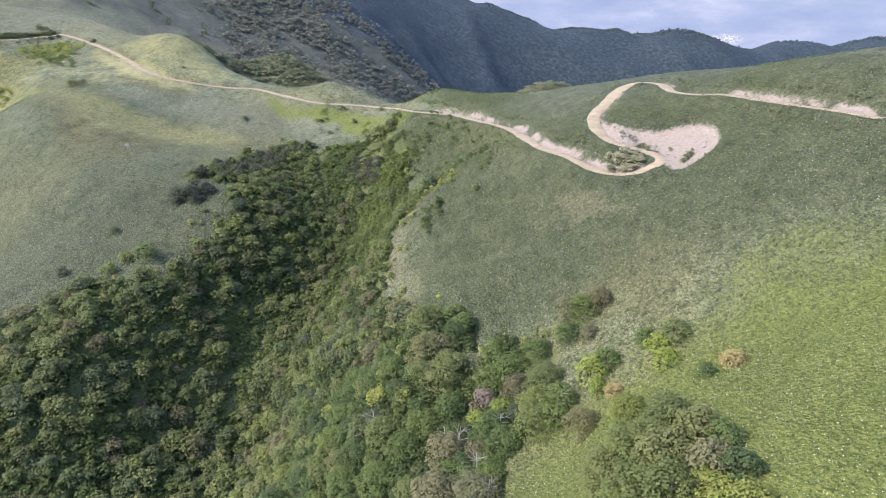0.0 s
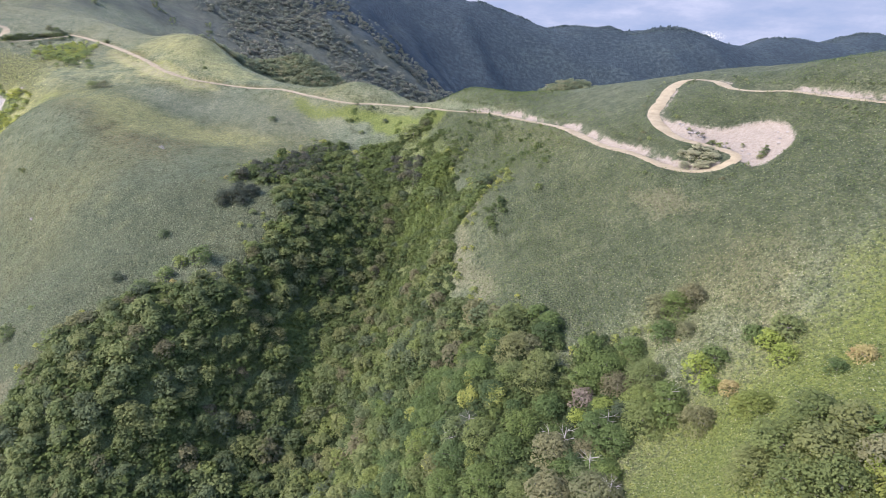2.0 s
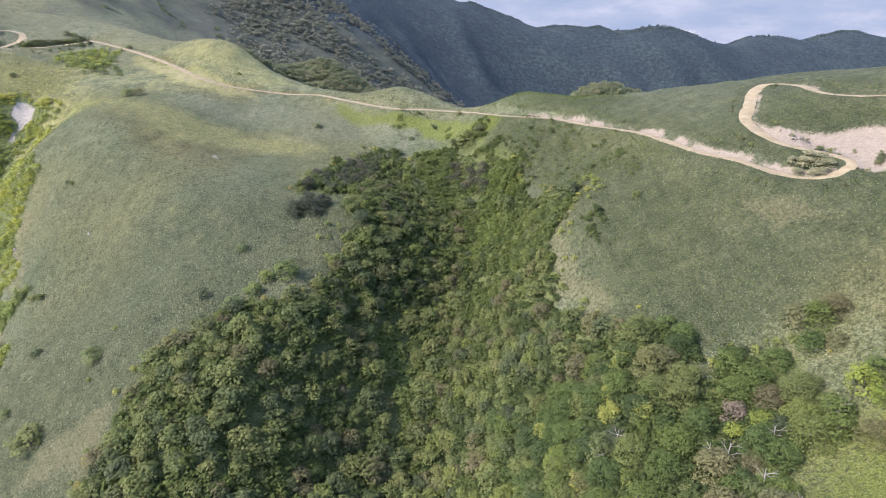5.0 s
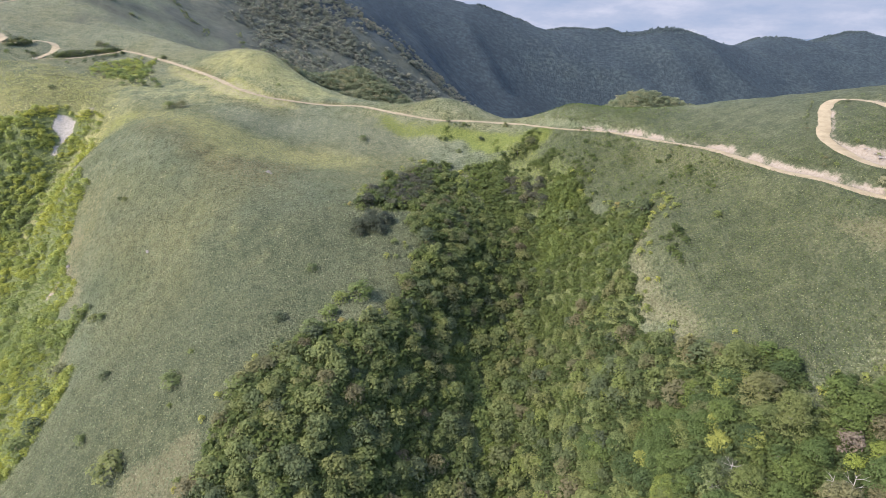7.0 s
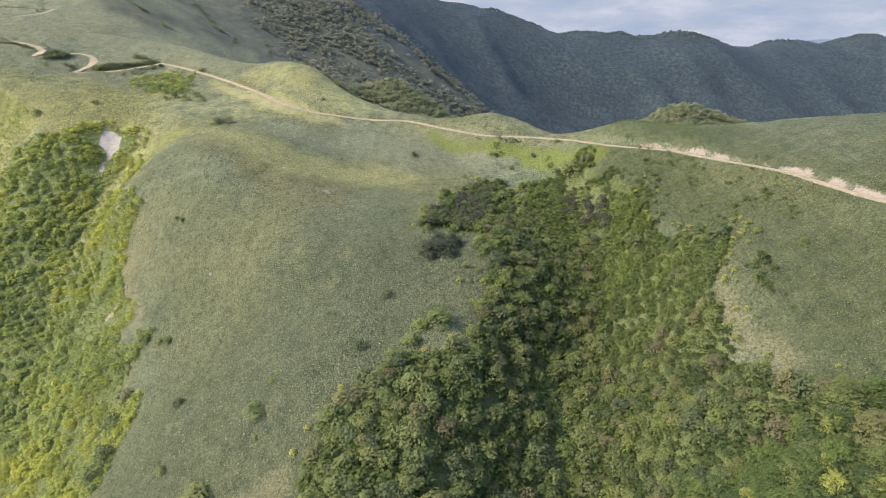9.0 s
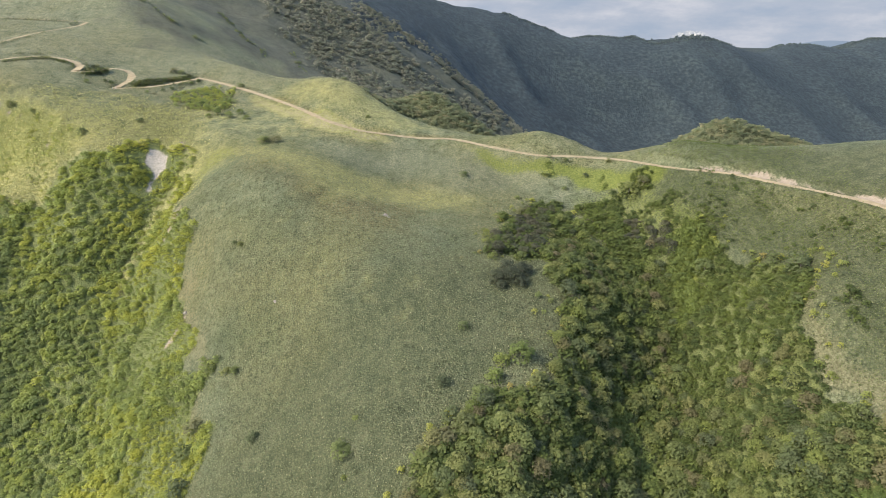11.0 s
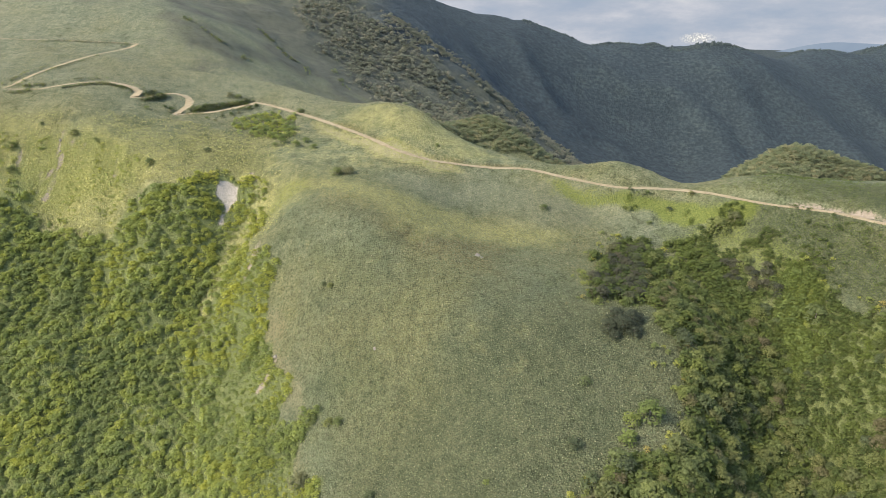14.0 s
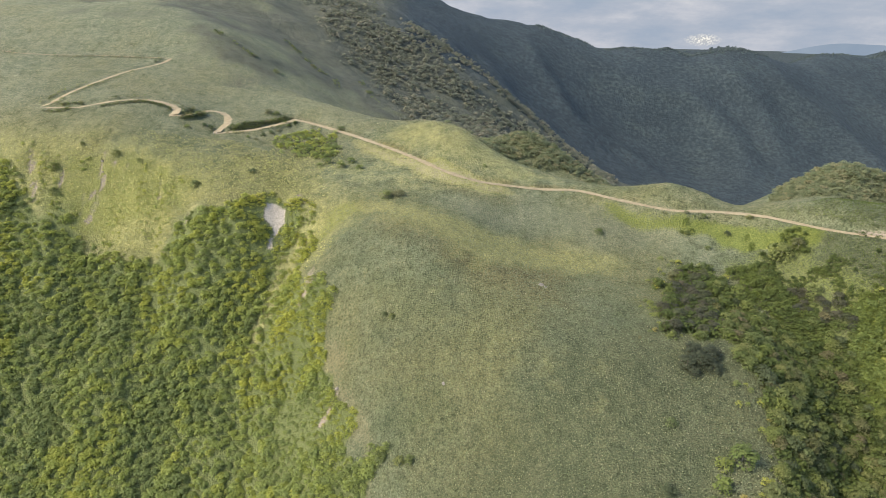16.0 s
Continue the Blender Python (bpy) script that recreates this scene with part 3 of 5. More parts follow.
FRESH_BUSHES = [(-84.8, 152.1, 2.5), (-16.6, 188.1, 2.1), (-77.9, 158.2, 3.6), (-7.0, 162.0, 1.6), (-192.0, 326.0, 2.0), (-186.0, 319.0, 2.2), (-180.0, 314.0, 2.4), (-176.0, 319.0, 2.0), (-185.0, 328.0, 2.0), (-172.0, 312.0, 1.8), (-189.0, 316.0, 1.6), (-252.0, 347.0, 1.5)]
OLIVE_BUSHES = [(-88.7, 133.4, 2.4), (-63.5, 238.4, 2.4), (-164.6, 175.0, 3.4)]
SLOPE_TREES = [(26.2, 104.5, 3.7, "m"), (23.8, 106.6, 3.2, "o2"), (28.4, 104.5, 3.4, "d"), (25.7, 98.4, 2.2, "o2"), (22.9, 100.8, 2.9, "m"), (24.4, 89.1, 3.2, "l"), (26.6, 89.3, 2.7, "m"), (26.4, 82.9, 1.8, "o"), (24.7, 85.2, 1.9, "l"), (32.3, 89.4, 2.3, "m"), (33.2, 86.4, 2.5, "l"), (33.3, 82.2, 2.3, "l"), (35.7, 86.8, 3.0, "d"), (17.3, 100.9, 3.5, "m"), (12.7, 99.4, 4.6, "m"), (9.2, 98.3, 3.9, "m"), (13.6, 94.8, 3.8, "d"), (17.9, 93.6, 4.1, "d"), (19.4, 87.2, 3.2, "m"), (21.6, 80.8, 3.4, "d"), (18.3, 84.4, 3.0, "m"), (15.2, 85.7, 4.2, "d")]
SLOPE_TREES += [(8.7, 87.6, 4.0, "m"), (10.6, 84.5, 3.9, "m"), (7.9, 95.2, 2.8, "p"), (6.3, 91.6, 2.0, "l"), (2.0, 95.1, 4.0, "m"), (0.4, 100.7, 4.3, "d"), (-2.5, 107.0, 4.5, "d"), (0.1, 107.8, 3.0, "o2"), (1.8, 102.8, 4.0, "d"), (-2.8, 115.0, 4.7, "d"), (2.8, 114.9, 2.7, "m"), (26.9, 75.4, 3.6, "y"), (25.9, 78.1, 2.1, "y"), (35.4, 73.8, 1.7, "m"), (38.8, 73.9, 1.9, "o"), (38.8, 75.6, 1.2, "o"), (27.8, 64.9, 4.5, "g"), (23.2, 63.5, 4.6, "g"), (25.4, 58.6, 4.7, "g"), (20.2, 62.4, 3.9, "g"), (21.6, 56.4, 4.3, "g"), (29.1, 60.6, 3.3, "g")]
SLOPE_TREES += [(24.5, 53.9, 4.2, "g"), (28.3, 54.5, 3.0, "o2"), (27.7, 53.9, 1.7, "l"), (31.0, 57.6, 2.6, "m"), (27.9, 51.1, 2.5, "y"), (1.3, 86.4, 4.4, "o2"), (-0.5, 78.7, 4.9, "o2"), (5.8, 75.0, 4.9, "o2"), (-3.0, 92.7, 4.0, "m"), (-6.0, 89.3, 3.9, "m"), (-9.7, 93.7, 4.0, "d"), (-9.7, 85.6, 4.5, "m"), (-4.3, 80.6, 3.6, "d"), (-16.2, 88.3, 4.0, "m"), (-14.4, 92.3, 4.1, "m"), (-30.3, 93.4, 4.7, "m"), (30.4, 52.2, 2.5, "m"), (29.7, 48.3, 2.6, "y"), (27.9, 48.7, 2.0, "l")]
HEAD_DARK = [(-80, 203), (-75, 218), (-66, 235), (-57, 246), (-50, 239), (-56, 229), (-60, 205), (-71, 199)]
EVERGREENS = [(-75.5, 188, 4.3), (-79.5, 187.5, 3.2), (-71.5, 190.5, 3.4), (-76, 192.5, 3.0), (-73, 185.5, 2.8), (-78.5, 184.5, 2.2)]
ISLAND_BUSHES = [(36, 135, 1.7), (38, 132.6, 1.7), (39.5, 132.3, 2.0), (41.3, 133, 1.7), (41, 135, 2.1), (39, 135, 2.0), (37.8, 136.4, 1.8), (36.6, 138.5, 1.5), (39.4, 137.4, 1.7)]
PIT_SHRUBS = [(44, 141, 1.2), (44.4, 138.4, 1.0), (43, 140, 0.9), (50, 130.4, 1.1), (49, 129.2, 0.9), (51, 131.4, 1.1), (46.5, 138, 0.5), (52, 133, 0.5)]
HILL_BUSHES = [(-221, 345, 1.2), (-219, 351, 1.3), (-216, 355, 1.4), (-213, 358, 1.2), (-209, 363, 1.4), (-225, 346, 1.3), (-243, 352, 1.5), (-246, 353, 1.4), (-206, 366, 1.4), (-211, 366, 1.5)]
HILL_BUSHES += [(-207, 336, 1.2), (-202, 335, 1.5), (-196, 333, 1.6), (-189, 329, 1.4), (-203, 345, 1.3), (-197, 346, 1.4), (-201, 327, 1.2), (-229, 361, 1.6), (-222, 364, 1.5), (-214, 369, 1.4), (-220, 323, 1.1)]
BACKSTRIP = [(-136, 350), (-122, 362), (-112, 368), (-98, 362), (-104, 352), (-120, 346)]
FILL = [(-47, 140), (-35, 138), (-32, 121), (-40, 123), (-51, 127), (-50, 134)]
# sunlit west side and crest of the spur, lightened by the gold colour
SPUR_WEST = [(-196, 273), (-142, 235), (-118, 222), (-98, 196), (-104, 176), (-153, 194)]
SPUR_SUNLIT = [(-164, 288), (-137, 270), (-115, 265), (-94, 259), (-75, 255), (-80, 246), (-92, 238), (-113, 241), (-131, 236), (-170, 273), (-179, 270), (-192, 265), (-202, 287), (-188, 290)]
SPUR_BROWN = [(-146, 245), (-128, 254), (-113, 252), (-93, 241), (-103, 229), (-120, 228), (-140, 234)]
ROAD_BANK = [(-179, 348), (-157, 326), (-137, 311), (-121, 301), (-112, 293), (-122, 292), (-141, 299), (-162, 320)]
COOL_SASA = [(-138, 284), (-105, 288), (-65, 279), (-45, 268), (-44, 256), (-62, 259), (-82, 257), (-105, 269), (-131, 270)]
PATCH = [(-214, 347), (-207, 357), (-194, 360), (-183, 349), (-183, 327), (-194, 325), (-205, 330)]
SLIDE = [(-199, 297), (-186, 292), (-186, 278), (-194, 268), (-199, 260), (-204, 252), (-205, 240), (-211, 241), (-211, 254), (-207, 262), (-203, 272), (-196, 280), (-194, 288)]
HEADLIME = [(-16, 252), (-12, 246), (-16, 238), (-20, 239), (-24, 242), (-24, 250), (-20, 254)]
BANKLIME = [(-21, 214), (-14, 208), (-10, 201), (-17, 195), (-17, 184), (-23, 183), (-26, 182), (-25, 195), (-24, 202)]
LUSH = [
    [(46, 98), (66, 93), (45, 56), (43, 69), (40, 87)],
    [(-142, 318), (-125, 305), (-108, 286), (-128, 292), (-157, 316)],
    [(-43, 248), (-26, 249), (-15, 241), (-10, 220), (-9, 200), (-17, 195), (-27, 205), (-36, 206), (-40, 224)],
    [(-292, 295), (-304, 301), (-308, 315), (-293, 321), (-264, 318), (-243, 307), (-236, 295), (-244, 292), (-262, 296), (-276, 296)],
    [(-301, 332), (-264, 324), (-228, 302), (-246, 299), (-286, 313), (-301, 318)],
    [(-183, 290), (-172, 289), (-166, 276), (-179, 268), (-189, 263), (-195, 273), (-187, 281)],
    [(26, 83), (33, 83), (39, 82), (35, 65), (27, 51), (19, 59)],
]
WARM = [
    [(-144, 251), (-130, 256), (-100, 263), (-91, 248), (-113, 233), (-128, 234), (-142, 240)],
    [(-147, 300), (-133, 297), (-119, 290), (-111, 287), (-129, 290)],
    [(-172, 285), (-127, 259), (-105, 244), (-108, 216), (-129, 231), (-161, 257)],
    [(35, 118), (41, 105), (37, 96), (31, 111)],
]

EAST_GRASS = [(-20, 255), (-24, 205), (-14, 150), (0, 112), (14, 120), (30, 112), (45, 112), (62, 128), (36, 140), (22, 165), (14, 205), (0, 232)]
GOLD = [RIM_WOOD, SLIDE, LUSH[4], LUSH[5], [(-215, 296), (-196, 302), (-186, 290), (-192, 272), (-200, 285)], [(-340, 345), (-296, 335), (-300, 300), (-340, 300)]]
HILL_GRASS = [(10, 240), (60, 205), (120, 165), (230, 130), (240, 20), (120, 25), (92, 60), (62, 92), (30, 108), (10, 130), (22, 165), (14, 205)]
ROAD_KNOLL = [(-168, 342), (-140, 354), (-120, 344), (-98, 317), (-85, 303), (-112, 300), (-137, 312)]
SLOPE_DARK = [(-6, 166), (6, 172), (24, 142), (36, 114), (12, 108), (-2, 118), (-5, 135), (-6, 150)]
# spur flank turned from the sun, darkened through the grass colour
SPUR_MID = [(-182, 236), (-150, 240), (-112, 226), (-82, 214), (-66, 186), (-110, 180), (-150, 165), (-170, 190)]
SPUR_LOW = [(-172, 140), (-150, 175), (-110, 205), (-62, 200), (-66, 178), (-90, 150), (-105, 100), (-140, 90)]
STREAKS = [((-282, 327), (-281, 313)), ((-281, 313), (-285, 304)), ((-270, 320), (-271, 315)), ((-289, 314), (-289, 306)), ((-278, 297), (-277, 287)), ((-239, 295), (-239, 289)),
           ((-283, 314), (-287, 311)), ((-316, 332), (-307, 310)), ((-301, 328), (-297, 314)), ((-278, 324), (-274, 319)), ((-253, 310), (-253, 302)), ((-196, 298), (-193, 292)), ((-186, 256), (-190, 246)), ((-176, 214), (-180, 206))]


def streak(a, b):
    """The outline of a bare run of soil from a down to b."""
    return [(a[0] - 1.0, a[1]), (a[0] + 1.1, a[1]), (b[0] + 1.8, b[1]), (b[0] - 1.5, b[1])]


def ragged(g):
    """Places shifted by noise, so that an outline drawn with them is uneven."""
    x, y = g[:, 0], g[:, 1]
    return g + np.column_stack([3.0 * hash_noise(x, y, 9, 41) + 1.5 * hash_noise(x, y, 4, 42), 3.0 * hash_noise(x, y, 9, 43) + 1.5 * hash_noise(x, y, 4, 44)])


def covers(q, z, cut):
    """Masks for straw, fresh herbs, bare sand, wood floor and far woods at places on the ground."""
    x, y = q[:, 0], q[:, 1]
    jit = np.column_stack([x + 2.5 * hash_noise(x, y, 6, 11), y + 2.5 * hash_noise(x, y, 6, 12)])
    straw = np.max([inside(jit, p, 8) for p in STRAW], axis=0)
    fresh = np.max([inside(jit, p, 8) for p in FRESH + [HEADLIME, BANKLIME]], axis=0)
    lush = np.max([inside(jit, p, 10) for p in LUSH], axis=0)
    fresh = np.maximum(np.maximum(fresh, 0.5 * lush), 0.85 * inside(jit, GREEN_SLOPE, 36))
    torn = jit + np.column_stack([2.2 * hash_noise(x, y, 2.6, 20), 3.4 * hash_noise(x, y, 3.4, 21)])
    sand = np.maximum(inside(q, PIT, 1.5), inside(q + (torn - q) * 0.35, SCAR, 1.2))
    sand = np.maximum(sand, np.clip(cut / 0.9, 0, 1) * (0.82 + 0.5 * hash_noise(x, y, 4, 14)) * np.clip((244 - y) / 12, 0, 1) * (x > -12))
    sand = np.maximum(sand, 0.44 * inside(jit, ROAD_BANK, 2))
    wob = np.column_stack([x + 1.6 * hash_noise(x, y, 5, 16), y])
    for a, b in STREAKS:
        sand = np.maximum(sand, inside(wob, streak(a, b), 2.2) * (0.74 + 0.5 * hash_noise(x, y, 4, 15)))
    warm = np.max([inside(jit, p, 14) for p in WARM], axis=0)
    warm = np.maximum(warm, np.maximum(inside(jit, SPUR_BROWN, 10), inside(jit, ROAD_BANK, 4)))
    warm = np.maximum(warm, np.clip(cut / 1.0, 0, 1) * ((x < -60) & (x > -215) & (y < 380)))
    wood = np.max([inside(ragged(q), p, 3) for p in (GULLY_WOOD, WEST_WOOD_AREA)], axis=0)
    wood = wood * (1 - 0.8 * inside(jit, SLIDE, 5)) * (1 - 0.7 * inside(jit, RIM_WOOD, 8))
    clear = np.max([inside(jit, p, 4) for p in FRESH], axis=0)
    wood = np.maximum(wood, 0.8 * np.max([inside(ragged(q), p, 4) for p in (BANK_WOOD, CLUMP_WOOD, FILL)], axis=0))
    wood = wood * (1 - clear)
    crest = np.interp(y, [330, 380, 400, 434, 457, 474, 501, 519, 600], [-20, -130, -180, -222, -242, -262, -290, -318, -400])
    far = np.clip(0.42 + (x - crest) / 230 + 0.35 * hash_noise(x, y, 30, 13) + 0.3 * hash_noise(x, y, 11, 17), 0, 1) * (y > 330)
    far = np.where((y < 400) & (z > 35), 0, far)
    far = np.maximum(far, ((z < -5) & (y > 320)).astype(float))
    # darker green on the east side and lower spur, cloud shade painted in
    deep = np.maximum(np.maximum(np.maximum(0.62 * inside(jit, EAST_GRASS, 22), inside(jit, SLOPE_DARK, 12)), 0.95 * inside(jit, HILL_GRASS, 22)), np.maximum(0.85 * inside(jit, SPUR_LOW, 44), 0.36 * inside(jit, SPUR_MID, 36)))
    gold = np.max([inside(jit, p, 32) for p in GOLD], axis=0)
    # gold on the spur paints sunlight; on the road bank it is earth
    gold = np.maximum(gold, np.maximum(0.85 * inside(jit, SPUR_SUNLIT, 14), inside(jit, ROAD_BANK, 5)))
    gold = np.maximum(gold, 0.55 * inside(jit, ROAD_KNOLL, 12))
    gold = np.maximum(gold, 0.22 * inside(jit, SPUR_WEST, 44))
    gold = np.maximum(gold, 0.36 * np.clip((y - 250) / 50, 0, 1) * np.clip((352 - y) / 40, 0.3, 1) * np.clip((-90 - x) / 50, 0, 1))
    cool = np.maximum(inside(jit, COOL_SASA, 26), 0.6 * np.clip((y - 322) / 40, 0, 1) * np.clip((-130 - x) / 50, 0, 1))
    # where the mountain takes the haze-blue base colour
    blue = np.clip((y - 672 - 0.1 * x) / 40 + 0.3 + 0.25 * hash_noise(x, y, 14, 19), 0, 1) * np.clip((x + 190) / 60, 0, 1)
    pale = inside(q + (torn - q) * 0.35, SCAR, 2.5)
    return cool, blue, pale, straw, fresh, sand, wood, far, warm, deep, gold


RIBS = [[(10, 1130), (29, 1082), (43, 1011), (58, 952), (78, 895), (126, 880), (148, 850)],
        [(129, 1150), (164, 1079), (194, 1055), (224, 1032), (279, 1014), (298, 991), (312, 950), (315, 908), (300, 839)],
        [(322, 1150), (358, 1082), (374, 1029), (379, 977), (375, 900)],
        [(452, 1150), (450, 1055), (478, 1014), (505, 978), (511, 900)],
        [(640, 1270), (620, 1150), (640, 1060), (660, 960)], [(800, 1290), (780, 1150), (800, 1050)]]


def land(q):
    """Height of the ground at places (n, 2), and how far the road has cut into it."""
    x, y = q[:, 0], q[:, 1]
    z = sheet(q)
    far = np.hypot(x - 0, y - 500)
    fade = np.clip((far - 1500) / 900, 0, 1)
    z = z * (1 - fade) + (-260) * fade
    z += 0.2 * hash_noise(x, y, 2.7, 6) * (y < 430)
    z += 2.4 * (0.4 - np.abs(hash_noise(x + 0.2 * y, y * 0.13, 13, 8)) * 1.6) * inside(q, WEST_WOOD_AREA, 24)
    z += 1.3 * (0.4 - np.abs(hash_noise(x * 0.15, y + 0.2 * x, 11, 9)) * 1.6) * inside(q, BANK_WOOD, 14)
    z += 1.2 * (0.4 - np.abs(hash_noise(x + 0.1 * y, y * 0.2, 8, 10)) * 1.6) * inside(q, RIM_WOOD, 16)
    rough = np.clip((y - 420) / 250, 0, 1) * (1 - fade)
    z -= 12.0 * np.clip((y - 620) / 250, 0, 1) * (1 - fade)
    z += 0.25 * hash_noise(x, y, 7, 1) + 0.5 * hash_noise(x, y, 19, 2)
    ridge = 1 - 2.4 * hash_noise(x + 0.45 * y, y * 0.22, 120, 3) ** 2
    calm = 1 - 0.8 * np.exp(-((y - 1000 - 0.2 * x) / 120) ** 2)
    high = np.where((y > 780) & (y < 1320) & (x > -80) & (x < 900))[0]
    if len(high):
        rib = np.min([nearest(q[high], spline(np.column_stack([np.array(r, float), np.zeros(len(r))]), 8.0))[0] for r in RIBS], axis=0)
        z[high] += (9 * np.exp(-(rib / 22) ** 2) - 4 * np.exp(-((rib - 70) / 34) ** 2)) * np.clip((1105 + 0.1 * x[high] - y[high]) / 110, 0, 1) * np.clip((y[high] - 780) / 80, 0, 1)
    z += rough * calm * (6 * ridge + 2 * (1 - 2 * np.abs(hash_noise(x + 0.6 * y, y * 0.3, 42, 7))) + 3 * hash_noise(x, y, 34, 4) + 1.0 * hash_noise(x, y, 11, 5))
    bowl = inside(q, PIT, 1.6)
    z -= bowl * (0.9 + 0.07 * np.clip(y - 128, 0, 16)) * np.clip((x - 40) / 4, 0, 1)
    cut = np.zeros(len(q))
    for line, half in ROADS:
        near = (x > line[:, 0].min() - 12) & (x < line[:, 0].max() + 12) & (y > line[:, 1].min() - 12) & (y < line[:, 1].max() + 12)
        idx = np.where(near)[0]
        if not len(idx):
            continue
        d, zr = nearest(q[idx], line)
        over = np.maximum(d - half - 0.9, 0)
        w = np.clip(1 - over / 9, 0, 1)
        lo, hi = zr - 0.15 - over * 0.9, zr - 0.15 + over * 1.5
        new_z = np.clip(z[idx], lo, hi)
        new_z = np.where(w > 0, new_z, z[idx])
        cut[idx] = np.maximum(cut[idx], np.where(w > 0, np.maximum(z[idx] - new_z, 0), 0))
        z[idx] = new_z
    return z, cut


# ---- building helpers ----
def part(name, bm, material, parent=None, label=""):
    """Links a bmesh as one mesh object under a thing or a part."""
    me = bpy.data.meshes.new(name)
    bm.to_mesh(me)
    bm.free()
    me.materials.append(material)
    ob = new(name, me)
    ob.parent = parent
    return tagged(ob, label)


def sheet_mesh(name, verts, faces, material, smooth=True):
    """A mesh of quads or triangles from arrays."""
    me = bpy.data.meshes.new(name)
    n, k = faces.shape
    me.vertices.add(len(verts))
    me.vertices.foreach_set("co", np.ascontiguousarray(verts, np.float32).ravel())
    me.loops.add(n * k)
    me.loops.foreach_set("vertex_index", np.ascontiguousarray(faces, np.int32).ravel())
    me.polygons.add(n)
    me.polygons.foreach_set("loop_start", np.arange(0, n * k, k, dtype=np.int32))
    me.update(calc_edges=True)
    me.polygons.foreach_set("use_smooth", np.full(n, smooth))
    me.materials.append(material)
    return me


def mask(me, name, values):
    a = me.attributes.new(name, "FLOAT", "POINT")
    a.data.foreach_set("value", np.ascontiguousarray(values, np.float32))


def steps(*spans):
    """Coordinates that run through (start, end, first step, last step) spans."""
    out = []
    for a, b, s0, s1 in spans:
        x = a
        while x < b - 1e-6:
            out.append(x)
            x += s0 + (s1 - s0) * (x - a) / (b - a)
    return np.array(out + [spans[-1][1]], float)


# ---- the ground: one sheet out to the horizon ----
GX = steps((-4800, -800, 420, 60), (-800, -330, 20, 6), (-330, -40, 2, 2), (-40, 100, 1.2, 1.2), (100, 260, 3, 6), (260, 1000, 7, 9), (1000, 4800, 60, 420))
GY = steps((-1500, 0, 200, 10), (0, 90, 6, 2), (90, 120, 2, 1.2), (120, 285, 1.2, 1.2), (285, 430, 2, 2), (430, 700, 4, 7), (700, 1360, 7, 9), (1360, 4800, 40, 420))
gx, gy = np.meshgrid(GX, GY)
places = np.column_stack([gx.ravel(), gy.ravel()])
gz, cut = land(places)
nx, ny = len(GX), len(GY)
idx = np.arange(nx * ny).reshape(ny, nx)
quads = np.stack([idx[:-1, :-1], idx[:-1, 1:], idx[1:, 1:], idx[1:, :-1]], -1).reshape(-1, 4)
me = sheet_mesh("ground", np.column_stack([places, gz]), quads, GROUND)
m_cool, m_blue, m_pale, m_straw, m_fresh, m_sand, m_wood, m_far, m_warm, m_deep_shade, m_gold = covers(places, gz, cut)
col = me.attributes.new("cover", "FLOAT_COLOR", "POINT")
col.data.foreach_set("color", np.column_stack([m_straw, m_fresh, m_sand, np.ones(len(gz))]).astype(np.float32).ravel())
mask(me, "cool_grass", m_cool)
mask(me, "haze_wood", m_blue)
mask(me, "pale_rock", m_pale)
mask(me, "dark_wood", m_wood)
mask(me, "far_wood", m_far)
mask(me, "warm_grass", m_warm)
mask(me, "deep_shade_grass", m_deep_shade)
mask(me, "gold_sunlit_grass", m_gold)
tagged(new("ground", me), "grassy mountain ridge, bamboo grass slopes and wooded valleys", "ground", kind="structure")


# ---- the gravel road ----
def road(name, line, half, label):
    """A gravel track: a strip with a slight crown and ragged edges."""
    tan = np.gradient(line[:, :2], axis=0)
    tan /= np.linalg.norm(tan, axis=1)[:, None] + 1e-9
    side = np.column_stack([-tan[:, 1], tan[:, 0]])
    across = np.array([-1.0, -0.55, 0, 0.55, 1.0])
    rise = np.array([-0.10, 0.0, 0.03, 0.0, -0.10])
    n = len(line)
    ragged = half * (1 + 0.16 * hash_noise(np.arange(n) * 1.0, np.zeros(n), 5, 7) + 0.16 * hash_noise(np.arange(n) * 1.0, np.zeros(n), 2, 9))
    v = np.zeros((n, 5, 3))
    for j in range(5):
        v[:, j, :2] = line[:, :2] + side * (across[j] * ragged)[:, None]
        v[:, j, 2] = line[:, 2] + rise[j]
    k = np.arange(n * 5).reshape(n, 5)
    f = np.stack([k[:-1, :-1], k[1:, :-1], k[1:, 1:], k[:-1, 1:]], -1).reshape(-1, 4)
    ob = new(name, sheet_mesh(name, v.reshape(-1, 3), f[:, ::-1], ROAD))
    return tagged(ob, label, "road", kind="structure")


road("road_east", *ROADS[0], "pale unpaved gravel road winding up the grassy hill")
road("road_west", *ROADS[1], "pale unpaved track along the grassy ridge")
road("road_top", *ROADS[3], "pale gravel track crossing the upper hillside")
road("road_far", *ROADS[2], "pale winding gravel road on the far hillside")
road("road_rise", *ROADS[4], "narrow gravel track slanting up the far hillside")


# ---- plants ----
rng = np.random.default_rng(5)


def ground_at(x, y):
    return float(land(np.array([[x, y]], float))[0][0])


